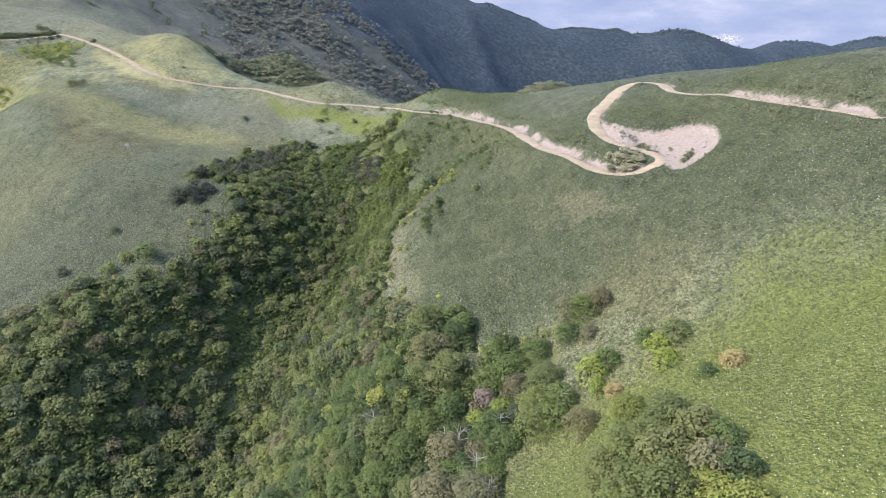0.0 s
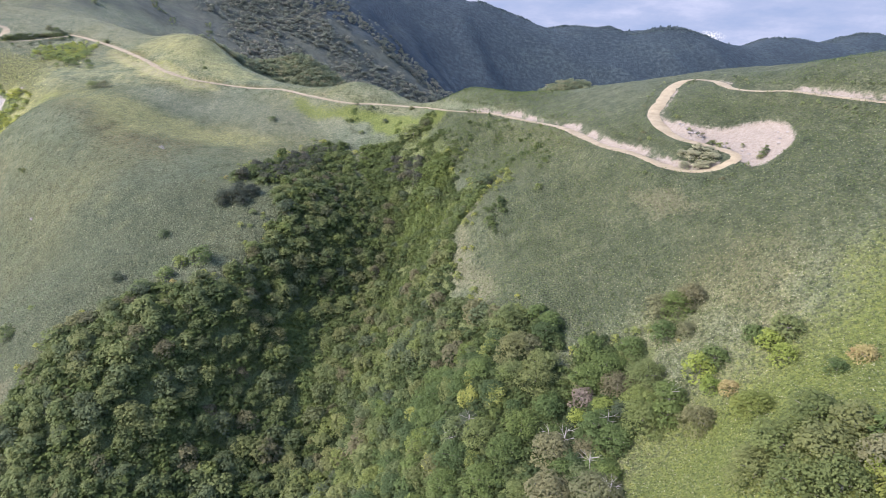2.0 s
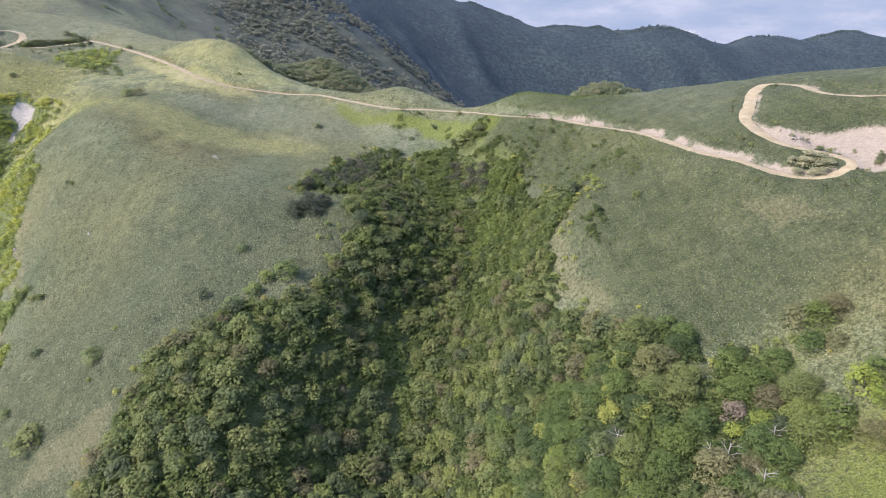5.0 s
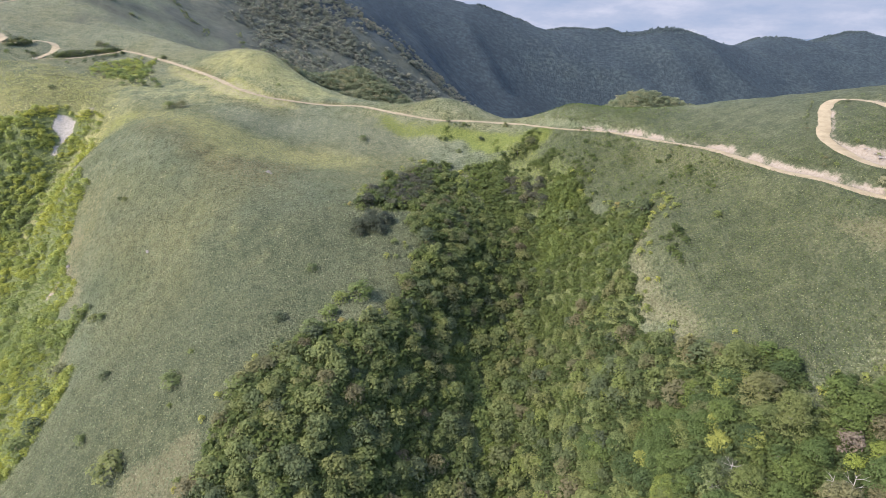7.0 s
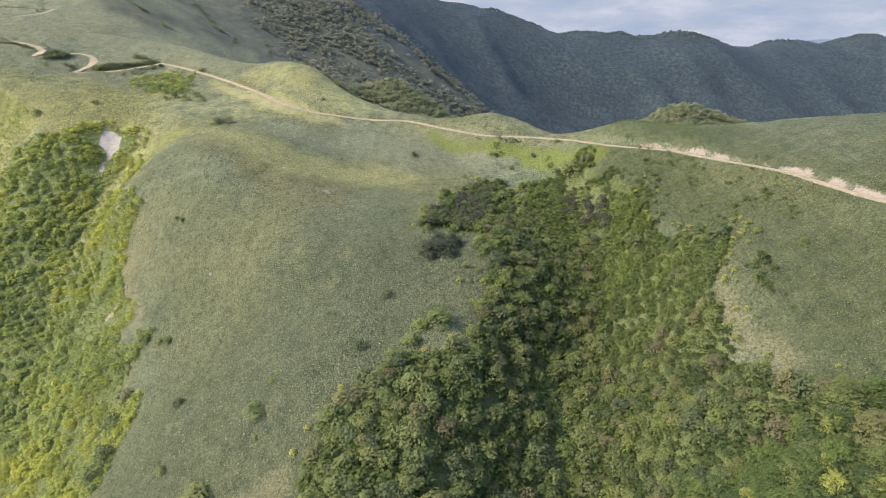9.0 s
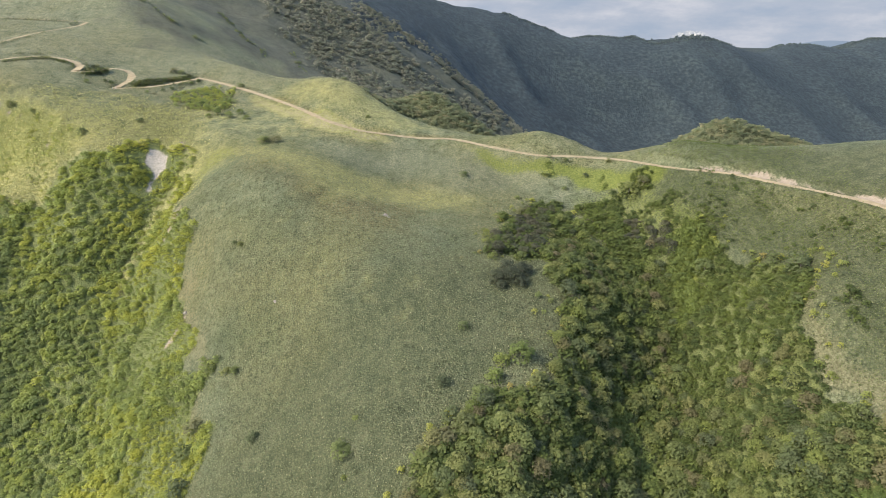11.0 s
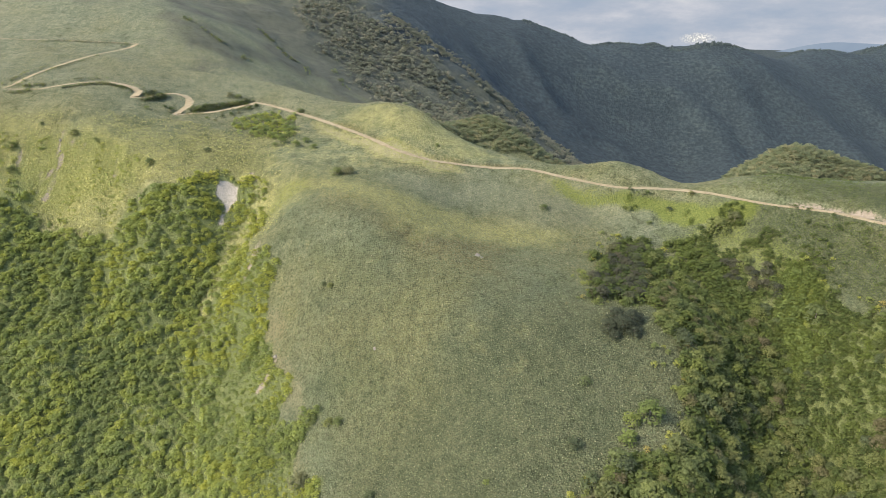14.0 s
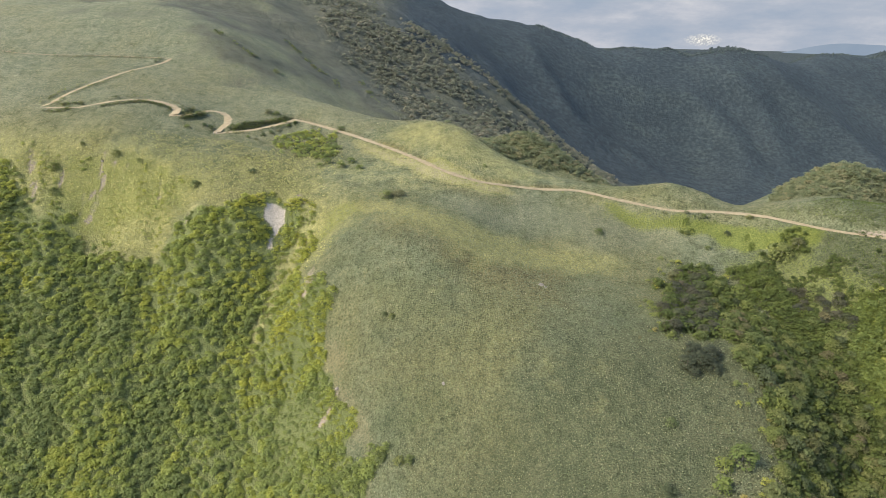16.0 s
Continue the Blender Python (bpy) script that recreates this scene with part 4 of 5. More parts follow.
def leaf_cloud(rng, radius, height, leaves, size, lobes=8, flat=0.75):
    """A crown: leaf clumps on the upper side of many uneven lobes that make up a dome. Returns corners (n, 3, 3) round the crown's foot."""
    out = []

    def tufted(p, d, n):
        nor = d * 0.6 + rng.normal(size=(n, 3)) * 0.2 + np.array([0, 0, 0.8])
        nor /= np.linalg.norm(nor, axis=1)[:, None]
        u = np.cross(nor, rng.normal(size=(n, 3)))
        u /= np.linalg.norm(u, axis=1)[:, None]
        v = np.cross(nor, u)
        s = size * rng.uniform(0.6, 1.25, (n, 1))
        t = s * rng.uniform(0.9, 1.5, (n, 1))
        out.append(np.stack([p - u * s - v * t * 0.5, p + u * s - v * t * 0.5, p + v * t], 1))
    n = leaves // 4
    d = rng.normal(size=(n, 3))
    d[:, 2] = np.abs(d[:, 2])
    d /= np.linalg.norm(d, axis=1)[:, None]
    tufted(d * np.array([radius * 0.86, radius * 0.86, height * 0.62]) * rng.uniform(0.85, 1.0, (n, 1)), d, n)
    leaves -= n
    a = np.arange(lobes) * 2.4 + rng.uniform(-0.5, 0.5, lobes)
    f = np.sqrt((np.arange(lobes) + 0.3) / lobes) * rng.uniform(0.75, 1.05, lobes)
    lobe_r = radius * rng.uniform(0.24, 0.42, lobes) * (9 / lobes) ** 0.25
    dome = height * (0.08 + 0.70 * np.sqrt(np.clip(1 - f * f, 0.02, 1))) * rng.uniform(0.82, 1.12, lobes)
    centre = np.column_stack([radius * 0.78 * f * np.cos(a), radius * 0.78 * f * np.sin(a), dome])
    share = (lobe_r ** 2 / (lobe_r ** 2).sum() * leaves).astype(int) + 1
    for c, lr, n in zip(centre, lobe_r, share):
        d = rng.normal(size=(n, 3))
        d[:, 2] = np.abs(d[:, 2]) * 1.0 - 0.35
        d /= np.linalg.norm(d, axis=1)[:, None]
        p = c + d * lr * rng.uniform(0.72, 1.12, (n, 1)) * np.array([1, 1, flat])
        tufted(p, d, n)
    return np.vstack(out)


def stem_quads(radius, height, sides=5):
    """A tapered trunk with four limbs, as quads (n, 4, 3)."""
    out = []

    def tube(a, b, ra, rb):
        a, b = np.array(a, float), np.array(b, float)
        w = (b - a) / np.linalg.norm(b - a)
        u = np.cross(w, [0.3, 0.9, 0.2])
        u /= np.linalg.norm(u)
        v = np.cross(w, u)
        ring = [u * math.cos(k * 6.283 / sides) + v * math.sin(k * 6.283 / sides) for k in range(sides + 1)]
        for p, q in zip(ring[:-1], ring[1:]):
            out.append([a + p * ra, a + q * ra, b + q * rb, b + p * rb])
    fork = height * 0.42
    tube((0, 0, -0.4), (0.05, 0.03, fork), 0.035 * height, 0.026 * height)
    tube((0.05, 0.03, fork), (0, 0, height * 0.85), 0.024 * height, 0.008 * height)
    for k in range(4):
        ang = k * 1.57 + 0.5
        tube((0.05, 0.03, fork * (0.8 + 0.12 * k)), (radius * 0.6 * math.cos(ang), radius * 0.6 * math.sin(ang), height * (0.62 + 0.04 * k)), 0.016 * height, 0.006 * height)
    return np.array(out)


def quad_mesh(name, corners, material, tint=None):
    """A mesh of loose leaves, with a tint for each."""
    n, k = corners.shape[:2]
    me = sheet_mesh(name, corners.reshape(-1, 3), np.arange(n * k).reshape(n, k), material, smooth=False)
    mask(me, "tint", np.repeat(np.zeros(n) if tint is None else tint, k))
    return me


def plant(name, crown, stem, material, tint=0.0, crown_name="crown"):
    """A tree or bush: an empty at its foot with a trunk and a crown under it."""
    top = new(name)
    c = new(crown_name, quad_mesh(crown_name, crown, material, np.full(len(crown), tint)))
    c.parent = top
    s = new("trunk", quad_mesh("trunk", stem, BARK))
    s.parent = top
    return top


def spread(poly, spacing, rng):
    """Places inside an outline, a jittered step apart."""
    p = np.array(poly, float)
    xs = np.arange(p[:, 0].min(), p[:, 0].max(), spacing)
    ys = np.arange(p[:, 1].min(), p[:, 1].max(), spacing * 0.9)
    g = np.stack(np.meshgrid(xs, ys), -1)
    g[1::2, :, 0] += spacing / 2
    g = g.reshape(-1, 2) + rng.uniform(-0.62, 0.62, (g.size // 2, 2)) * spacing
    return g[inside(ragged(g), poly, 1.0) > 0.5]


def wood(name, at, crowns, stems, sizes, material, label, rng, tints=None):
    """A closed wood of uncounted trees as one object."""
    z = land(at)[0]
    pieces, tint = [], []
    for i, (x, y) in enumerate(at):
        k = rng.integers(len(crowns))
        a, s = rng.uniform(0, 6.283), sizes[i]
        c, sn = math.cos(a) * s, math.sin(a) * s
        m = np.array([[c, sn, 0], [-sn, c, 0], [0, 0, s * rng.uniform(0.85, 1.2)]])
        q = crowns[k] @ m + np.array([x, y, z[i]])
        pieces.append(q)
        tint.append(np.full(len(q), rng.uniform() if tints is None else tints[i]))
    me = quad_mesh(name, np.vstack(pieces), material, np.concatenate(tint))
    return tagged(new(name, me), label, "woodland", kind="stuff")


proto = np.random.default_rng(11)
TREE_CROWNS = [leaf_cloud(proto, 2.0, proto.uniform(2.2, 3.0), 620, 0.165, int(proto.integers(16, 26))) for _ in range(12)]
FAR_CROWNS = [leaf_cloud(proto, 1.6, proto.uniform(1.4, 2.0), 140, 0.25, int(proto.integers(8, 13))) for _ in range(12)]
EDGE_CROWNS = [leaf_cloud(proto, 1.1, 1.1, 80, 0.17, 7) for _ in range(10)]
SCRUB_CROWNS = [leaf_cloud(proto, 1.25, 1.7, 150, 0.17, 6) for _ in range(8)]
MAT_CROWNS = [leaf_cloud(proto, 1.1, 1.2, 90, 0.18, 7) for _ in range(10)]
KNOLL_CROWNS = [leaf_cloud(proto, 1.25, 1.7, 42, 0.32, 5) for _ in range(6)]
NEAR_CROWNS = [leaf_cloud(proto, 2.0, 2.9, 1150, 0.125, 22) for _ in range(8)]
BIG_CROWNS = [leaf_cloud(proto, 2.0, 2.6, 3200, 0.074, 34) for _ in range(6)]
BUSH_CROWNS = [leaf_cloud(proto, 1.0, 1.35, 380, 0.10, 7) for _ in range(6)]

# the gully wood, and the lighter scrub and trees of its east bank
def gaps(at, keep=0.1):
    """Leaves out places on the fresh clearings."""
    clear = np.max([inside(at, p, 4) for p in FRESH], axis=0)
    return at[(clear < 0.3) | (rng.uniform(size=len(at)) < keep)]


def bank_tint(at):
    """Dark and lime patches, lime on the clearings."""
    clear = np.max([inside(at, p, 5) for p in FRESH], axis=0)
    return np.clip(np.interp(at[:, 1], [120, 165], [0.16, 0.40]) + 0.3 * hash_noise(at[:, 0], at[:, 1], 7, 37) + 0.5 * clear + rng.uniform(-0.2, 0.2, len(at)), 0, 1)


at = gaps(spread(GULLY_WOOD, 3.3, rng))
shade = 1.0 + 0.18 * hash_noise(at[:, 0], at[:, 1], 14, 21)
tone = np.mod(0.40 + 0.35 * hash_noise(at[:, 0], at[:, 1], 9, 38) + rng.uniform(-0.36, 0.36, len(at)), 1.0)
dusk = inside(at, HEAD_DARK, 2) > 0.5
wood("head_wood", at[dusk], TREE_CROWNS, None, rng.uniform(0.8, 1.4, dusk.sum()), LEAF_DUSK, "dusky brown-green trees at the top of the gully wood", rng)
at, shade, tone = at[~dusk], shade[~dusk], tone[~dusk]
GULLY_NEAR = at[at[:, 1] - 0.15 * at[:, 0] < np.sort(at[:, 1] - 0.15 * at[:, 0])[100]]
far_off = at[:, 1] - 0.15 * at[:, 0] >= np.sort(at[:, 1] - 0.15 * at[:, 0])[100]
at, shade, tone = at[far_off], shade[far_off], tone[far_off]
wood("gully_wood", at, TREE_CROWNS, None, rng.uniform(0.75, 1.6, len(at)) * shade * np.interp(at[:, 1], [120, 230], [1.12, 0.8]), LEAF_DARK, "dense dark green broadleaf wood filling the gully", rng, tone)
at = gaps(spread(GULLY_WOOD, 2.5, rng), 0.0)
wood("gully_undergrowth", at, MAT_CROWNS, None, rng.uniform(1.5, 2.4, len(at)), LEAF_BANK, "green undergrowth between the trees of the gully wood", rng, rng.uniform(0.15, 0.65, len(at)))
at = spread(CLUMP_WOOD, 2.5, rng)
wood("clump_wood", at, TREE_CROWNS, None, rng.uniform(0.6, 1.2, len(at)), LEAF_DUSK, "clump of dark green trees at the gully head", rng, rng.uniform(0.0, 0.8, len(at)))
BANK_AT = gaps(spread(BANK_WOOD, 3.2, rng))
NEAR_BANK = (BANK_AT[:, 1] + 0.25 * BANK_AT[:, 0] < 113) & (BANK_AT[:, 0] > -30)
up = BANK_AT[~NEAR_BANK]
big = hash_noise(up[:, 0], up[:, 1], 9, 25) + (182 - up[:, 1]) / 40 > 0.1
wood("bank_wood", up[big], TREE_CROWNS, None, rng.uniform(0.7, 1.5, big.sum()) * np.interp(up[big, 1], [115, 150, 190], [1.2, 0.9, 0.6]), LEAF_DARK, "mid-green broadleaf wood on the gully bank", rng, np.mod(0.4 + rng.uniform(-0.4, 0.4, big.sum()), 1.0))
at = np.vstack([spread(BANK_WOOD, 1.5, rng), spread(FILL, 1.6, rng)])
low = at[:, 0] < 14
wood("bank_scrub", at[low], MAT_CROWNS, None, rng.uniform(0.7, 1.7, low.sum()), LEAF_BANK, "low green scrub on the gully bank", rng, bank_tint(at[low]))
at = np.vstack([spread(BROW_WOOD, 1.7, rng), spread([(-12, 200), (-8, 190), (2, 165), (-4, 140), (-14, 140), (-16, 175)], 1.7, rng)])
at = at[hash_noise(at[:, 0], at[:, 1], 10, 45) > -0.2]
wood("brow_scrub", at, MAT_CROWNS, None, rng.uniform(0.6, 1.4, len(at)), LEAF_BANK, "green scrub along the brow of the bank", rng, bank_tint(at))
at = spread(MIDHEAD_WOOD, 1.7, rng)
wood("dell_scrub", at, MAT_CROWNS, None, rng.uniform(0.8, 2.0, len(at)), LEAF_BANK, "fresh green scrub filling the dell at the gully head", rng, np.clip(bank_tint(at) + 0.1, 0, 1))
at = np.vstack([spread(HEAD_WOOD, 1.4, rng), spread(FRESH[0], 2.2, rng), spread(HEADLIME, 1.3, rng), spread(BANKLIME, 1.5, rng)])
at = at[hash_noise(at[:, 0], at[:, 1], 6, 29) > 0.0]
wood("head_scrub", at, MAT_CROWNS, None, rng.uniform(0.5, 1.3, len(at)), LEAF_BANK, "low fresh green scrub at the gully head", rng, np.clip(bank_tint(at) + 0.05, 0, 1))
at = np.vstack([spread(p, 1.15, rng) for p in FRESH[1:]])
wood("clearing_herbs", at, KNOLL_CROWNS, None, rng.uniform(0.5, 1.1, len(at)), LEAF_HERB, "bright green herbs in the wood's clearings", rng)

# the west wood, the sunny scrub along the spur's edge, and thin scrub under the rim
def west_tint(at):
    """Greener down the slope, yellower towards the spur's edge and under the rim, with sunlight put into the yellow."""
    near = np.clip(inside(at, WEST_WOOD_AREA, 110) * -2 + 2.15, 0, 1) * np.clip((at[:, 0] + 236) / 26, 0, 1)
    high = np.clip((at[:, 1] - 225) / 75, 0, 1)
    patchy = 0.20 * hash_noise(at[:, 0], at[:, 1], 7, 35) + 0.12 * hash_noise(at[:, 0], at[:, 1], 24, 36)
    return np.clip(0.13 + 0.27 * near + 0.22 * high + 1.4 * patchy + rng.uniform(-0.2, 0.22, len(at)), 0, 0.97)


def thin(at):
    """Leaves places out, the more the nearer to the rim, the slide and its scar."""
    bare = np.maximum(0.9 * inside(ragged(at), RIM_WOOD, 14), 0.6 * inside(at, SLIDE, 5))
    return at[(rng.uniform(size=len(at)) > 1.15 * bare - 0.1) & (inside(at, SCAR, 1.5) < 0.3)]


def edge_strip(at, reach):
    deep = inside(at, WEST_WOOD_AREA, 120)
    return (deep < 0.5 + (reach + 6 * hash_noise(at[:, 0], at[:, 1], 11, 23)) / 120) & (at[:, 0] > -214)


at = thin(spread(WEST_WOOD_AREA, 2.15, rng))
strip = edge_strip(at, 18)
wood("west_wood", at[~strip], FAR_CROWNS, None, rng.uniform(0.6, 1.5, (~strip).sum()) * (1 + 0.25 * hash_noise(at[:, 0], at[:, 1], 10, 33)[~strip]), LEAF_WEST_SUNLIT, "dense green broadleaf wood on the steep slope", rng, west_tint(at[~strip]))
at = thin(spread(WEST_WOOD_AREA, 1.4, rng))
strip = edge_strip(at, 20)
wood("edge_scrub", at[strip], EDGE_CROWNS, None, rng.uniform(0.6, 1.6, strip.sum()) * (1 + 0.7 * hash_noise(at[:, 0], at[:, 1], 6, 34)[strip]), LEAF_WEST_SUNLIT, "yellow-green sunlit scrub along the spur's edge", rng, west_tint(at[strip]))
at = spread(RIM_WOOD, 1.5, rng)
at = at[(hash_noise(at[:, 0] * 2.2, at[:, 1] * 0.6, 9, 31) > 0.0) & (rng.uniform(size=len(at)) < 0.75)]
wood("rim_scrub", at, KNOLL_CROWNS, None, rng.uniform(0.2, 0.7, len(at)), LEAF_WEST_SUNLIT, "thin yellow-green scrub under the rim", rng, west_tint(at))

# loose shrubs along the woods' outer edges
for name, area, lab in (("gully_skirt", GULLY_WOOD, "yellow-green shrubs fringing the gully wood"), ("bank_skirt", BANK_WOOD, "green shrubs fringing the bank wood")):
    a = np.array(area, float)
    g = rng.uniform((a[:, 0].min() - 12, a[:, 1].min() - 12), (a[:, 0].max() + 12, a[:, 1].max() + 12), (9000, 2))
    f = inside(ragged(g), area, 16.0)
    g = g[(f > 0.14) & (f < 0.5) & (rng.uniform(size=len(g)) < 0.20 * f / 0.5) & (g[:, 1] > 95)]
    g = g[np.max([inside(g, w, 1.0) for w in WOODS], axis=0) < 0.5]
    wood(name, g, SCRUB_CROWNS, None, rng.uniform(0.4, 1.05, len(g)), LEAF_LIGHT, lab, rng)

# hedges of scrub along the uphill side of the roads
def hedge(name, line, offsets, chance, sizes, label):
    tan = np.gradient(line[:, :2], axis=0)
    tan /= np.linalg.norm(tan, axis=1)[:, None] + 1e-9
    side = np.column_stack([-tan[:, 1], tan[:, 0]])
    at = np.vstack([line[:, :2] + side * (o + rng.uniform(-0.5, 0.5, (len(line), 1))) for o in offsets])
    keep = (rng.uniform(size=len(at)) < chance) & (hash_noise(at[:, 0], at[:, 1], 9, 27) > -0.25)
    at = at[keep]
    for other, half in ROADS:
        at = at[nearest(at, other)[0] > half + 0.7]
    wood(name, at, SCRUB_CROWNS, None, rng.uniform(*sizes, len(at)), LEAF_DARK, label, rng)


hedge("road_hedge", spline(ROAD_FAR, 1.4), (3.2, -3.2), 0.8, (0.3, 0.75), "dark low scrub lining the far hillside road")
hedge("road_hedge", spline(ROAD_TOP, 1.4), (2.4,), 0.8, (0.3, 0.7), "dark low scrub lining the upper track")
hedge("bank_hedge", spline(ROAD_EAST, 1.0), (-4.2, 4.2), 0.32, (0.25, 0.55), "dark low scrub on top of the sandy road bank")
hedge("track_hedge", spline(ROAD_WEST, 1.4), (3.4,), 0.18, (0.3, 0.6), "low scrub along the ridge track")

hedge("verge_scrub", spline([(-209, 368, 0), (-222, 358.6, 0), (-232, 353, 0)], 0.9), (-2.9, -4.2), 1.0, (0.7, 1.2), "dark scrub screening the hillside road between its bends")
hedge("verge_scrub", spline([(-241, 367.5, 0), (-248, 367, 0), (-258, 357.5, 0)], 0.9), (2.8, 4.0, -2.8), 1.0, (0.7, 1.2), "dark scrub screening the hillside road between its bends")
hedge("verge_scrub", spline([(-262, 364, 0), (-276, 365.5, 0), (-296, 358, 0), (-312, 356, 0)], 1.0), (2.6, -2.6), 0.9, (0.5, 0.9), "dark scrub along the lower side of the hillside road")
for line in ([(-265, 468), (-251, 460), (-240, 453), (-230, 447), (-224, 450)], [(-238, 552), (-223, 531), (-211, 502), (-200, 501), (-193, 469)], [(-183, 526), (-173, 495), (-166, 487), (-155, 486)]):
    hedge("gill_scrub", spline([(x, y, 0) for x, y in line], 1.2), (-1.0, 1.5), 0.45, (0.5, 1.2), "dark scrub lining a fold of the upper hillside")

# bushy knolls behind the road
for k, (poly, gap) in enumerate(KNOLL_SCRUB + [(BACKSTRIP, 2.2)]):
    at = spread(poly, gap, rng)
    wood("knoll_scrub", at, MAT_CROWNS, None, rng.uniform(1.1, 2.2, len(at)), LEAF_HEATH, "low olive-green scrub on the knoll behind the road", rng)

at = spread(PATCH, 1.6, rng)
at = at[hash_noise(at[:, 0], at[:, 1], 5, 49) > -0.35]
wood("patch_scrub", at, KNOLL_CROWNS, None, rng.uniform(0.35, 1.1, len(at)), LEAF_WEST_SUNLIT, "dense yellow-green scrub patch beside the hillside track", rng, np.clip(0.3 + 0.3 * hash_noise(at[:, 0], at[:, 1], 6, 39) + rng.uniform(-0.3, 0.25, len(at)), 0, 1))
at = spread([(-2, 236), (8, 214), (15, 190), (16, 165), (8, 158), (0, 170), (-6, 192), (-14, 205), (-12, 232)], 2.6, rng)
at = at[hash_noise(at[:, 0], at[:, 1], 6, 47) > -0.1]
wood("shoulder_scrub", at, KNOLL_CROWNS, None, rng.uniform(0.25, 0.8, len(at)), LEAF_BANK, "low olive scrub dotted over the grassy shoulder", rng, rng.uniform(0.0, 0.7, len(at)))

def far_crown(r):
    """A small rounded crown for woods far off: two uneven rings and a tip, with lean and bulges."""
    sides, rows = 5, []
    for z, w in ((0.0, 1.0), (0.38, 0.62)):
        a = np.arange(sides) * 6.283 / sides + r.uniform(0, 1)
        w = w * r.uniform(0.75, 1.2, sides)
        rows.append(np.column_stack([w * np.cos(a), w * np.sin(a), z + r.uniform(-0.08, 0.08, sides)]))
    tip = np.array([r.uniform(-0.2, 0.2), r.uniform(-0.2, 0.2), r.uniform(0.5, 0.68)])
    tris = []
    for lo, hi in zip(rows[:-1], rows[1:]):
        for k in range(sides):
            j = (k + 1) % sides
            tris += [[lo[k], lo[j], hi[j]], [lo[k], hi[j], hi[k]]]
    tris += [[rows[-1][k], rows[-1][(k + 1) % sides], tip] for k in range(sides)]
    return np.array(tris)


DISTANT = [far_crown(proto) for _ in range(10)]
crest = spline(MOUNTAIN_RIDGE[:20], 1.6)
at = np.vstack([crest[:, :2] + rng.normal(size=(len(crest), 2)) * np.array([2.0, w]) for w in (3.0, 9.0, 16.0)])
wood("mountain_wood", at, [c * np.array([1, 1, 2.4]) for c in DISTANT], None, rng.uniform(0.8, 2.3, len(at)), LEAF_HAZE_BLUE, "dark forest along the crest of the mountain, haze blue in its leaf colour", rng)
at = rng.uniform((-260, 430), (60, 790), (10500, 2))
lean = at[:, 0] - np.interp(at[:, 1], [420, 560, 700, 790], [-128, -205, -245, -262])
dense = np.clip(lean / 34, 0, 1) * np.clip((800 - at[:, 1]) / 90, 0, 1) * (0.62 + 0.9 * hash_noise(at[:, 0], at[:, 1], 26, 64) + 0.5 * hash_noise(at[:, 0], at[:, 1], 9, 65))
at = at[rng.uniform(size=len(at)) < dense]
wood("flank_wood", at, KNOLL_CROWNS, None, rng.uniform(0.8, 2.3, len(at)), LEAF_FLANK, "brownish olive scrub and trees on the hill's far flank", rng)

# single trees at the near edge of the wood and on the open slope
protos = {}


def tree_at(x, y, r, material, label, group, kind_key):
    """Sets a tree of crown radius r; the first of each kind is built, the rest are copies."""
    k = kind_key + ("wide" if r > 3.3 else "") + str(int(rng.integers(4)))
    z = ground_at(x, y)
    m = Matrix.Translation((x, y, z - 0.24 * r)) @ Matrix.Rotation(rng.uniform(0, 6.28), 4, "Z") @ Matrix.Diagonal((r / 2, r / 2, r / 2 * rng.uniform(0.85, 1.1), 1))
    if k not in protos:
        pool = BIG_CROWNS if r > 3.3 else NEAR_CROWNS
        ob = plant("tree", pool[int(rng.integers(len(pool)))], stem_quads(2.0, 2.3), material)
        protos[k] = ob
        ob.matrix_basis = m
    else:
        src = protos[k]
        keep = src.matrix_basis.copy()
        src.matrix_basis = Matrix.Identity(4)
        ob = copy_thing(src, m)
        src.matrix_basis = keep
    return tagged(ob, label, "tree", group)


taken = np.array([(x, y) for x, y, _, _ in SLOPE_TREES], float)
at = BANK_AT[NEAR_BANK]
at = at[np.linalg.norm(at[:, None] - taken[None], axis=2).min(1) > 3.4]
at = at[np.argsort(at[:, 1] - 0.3 * at[:, 0])][:260]
for i, (x, y) in enumerate(at):
    u = rng.uniform()
    if u < 0.72:
        tree_at(x, y, rng.uniform(2.2, 3.9), LEAF_MID, "leafy green broadleaf tree in the slope wood", "trees of the slope wood", "mid")
    elif u < 0.86:
        tree_at(x, y, rng.uniform(2.2, 3.6), LEAF_DARK, "dark green broadleaf tree in the slope wood", "trees of the slope wood", "dark")
    else:
        tree_at(x, y, rng.uniform(1.6, 2.8), LEAF_LIGHT, "yellow-green broadleaf tree in the slope wood", "trees of the slope wood", "light")
for x, y, r, kind in SLOPE_TREES:
    mat = {"m": LEAF_MID, "d": LEAF_DARK, "l": LEAF_BRIGHT, "o": LEAF_RUST, "o2": LEAF_OLIVE, "g": LEAF_GRAND, "y": LEAF_YOUNG, "p": LEAF_PURPLE}[kind]
    lab = {"g": "large spreading dark olive-green broadleaf tree on the slope", "m": "spreading green broadleaf tree on the bamboo grass slope", "d": "dark green broadleaf tree on the bamboo grass slope",
           "l": "bright yellow-green young tree on the bamboo grass slope", "o": "rust-orange shrubby tree turning to autumn colour", "o2": "olive-brown broadleaf tree thinning in autumn",
           "y": "yellow-green broadleaf tree on the bamboo grass slope", "p": "brownish-purple shrubby tree losing its leaves"}[kind]
    tree_at(x, y, r, mat, lab, "trees on the open slope", "slope" + kind)


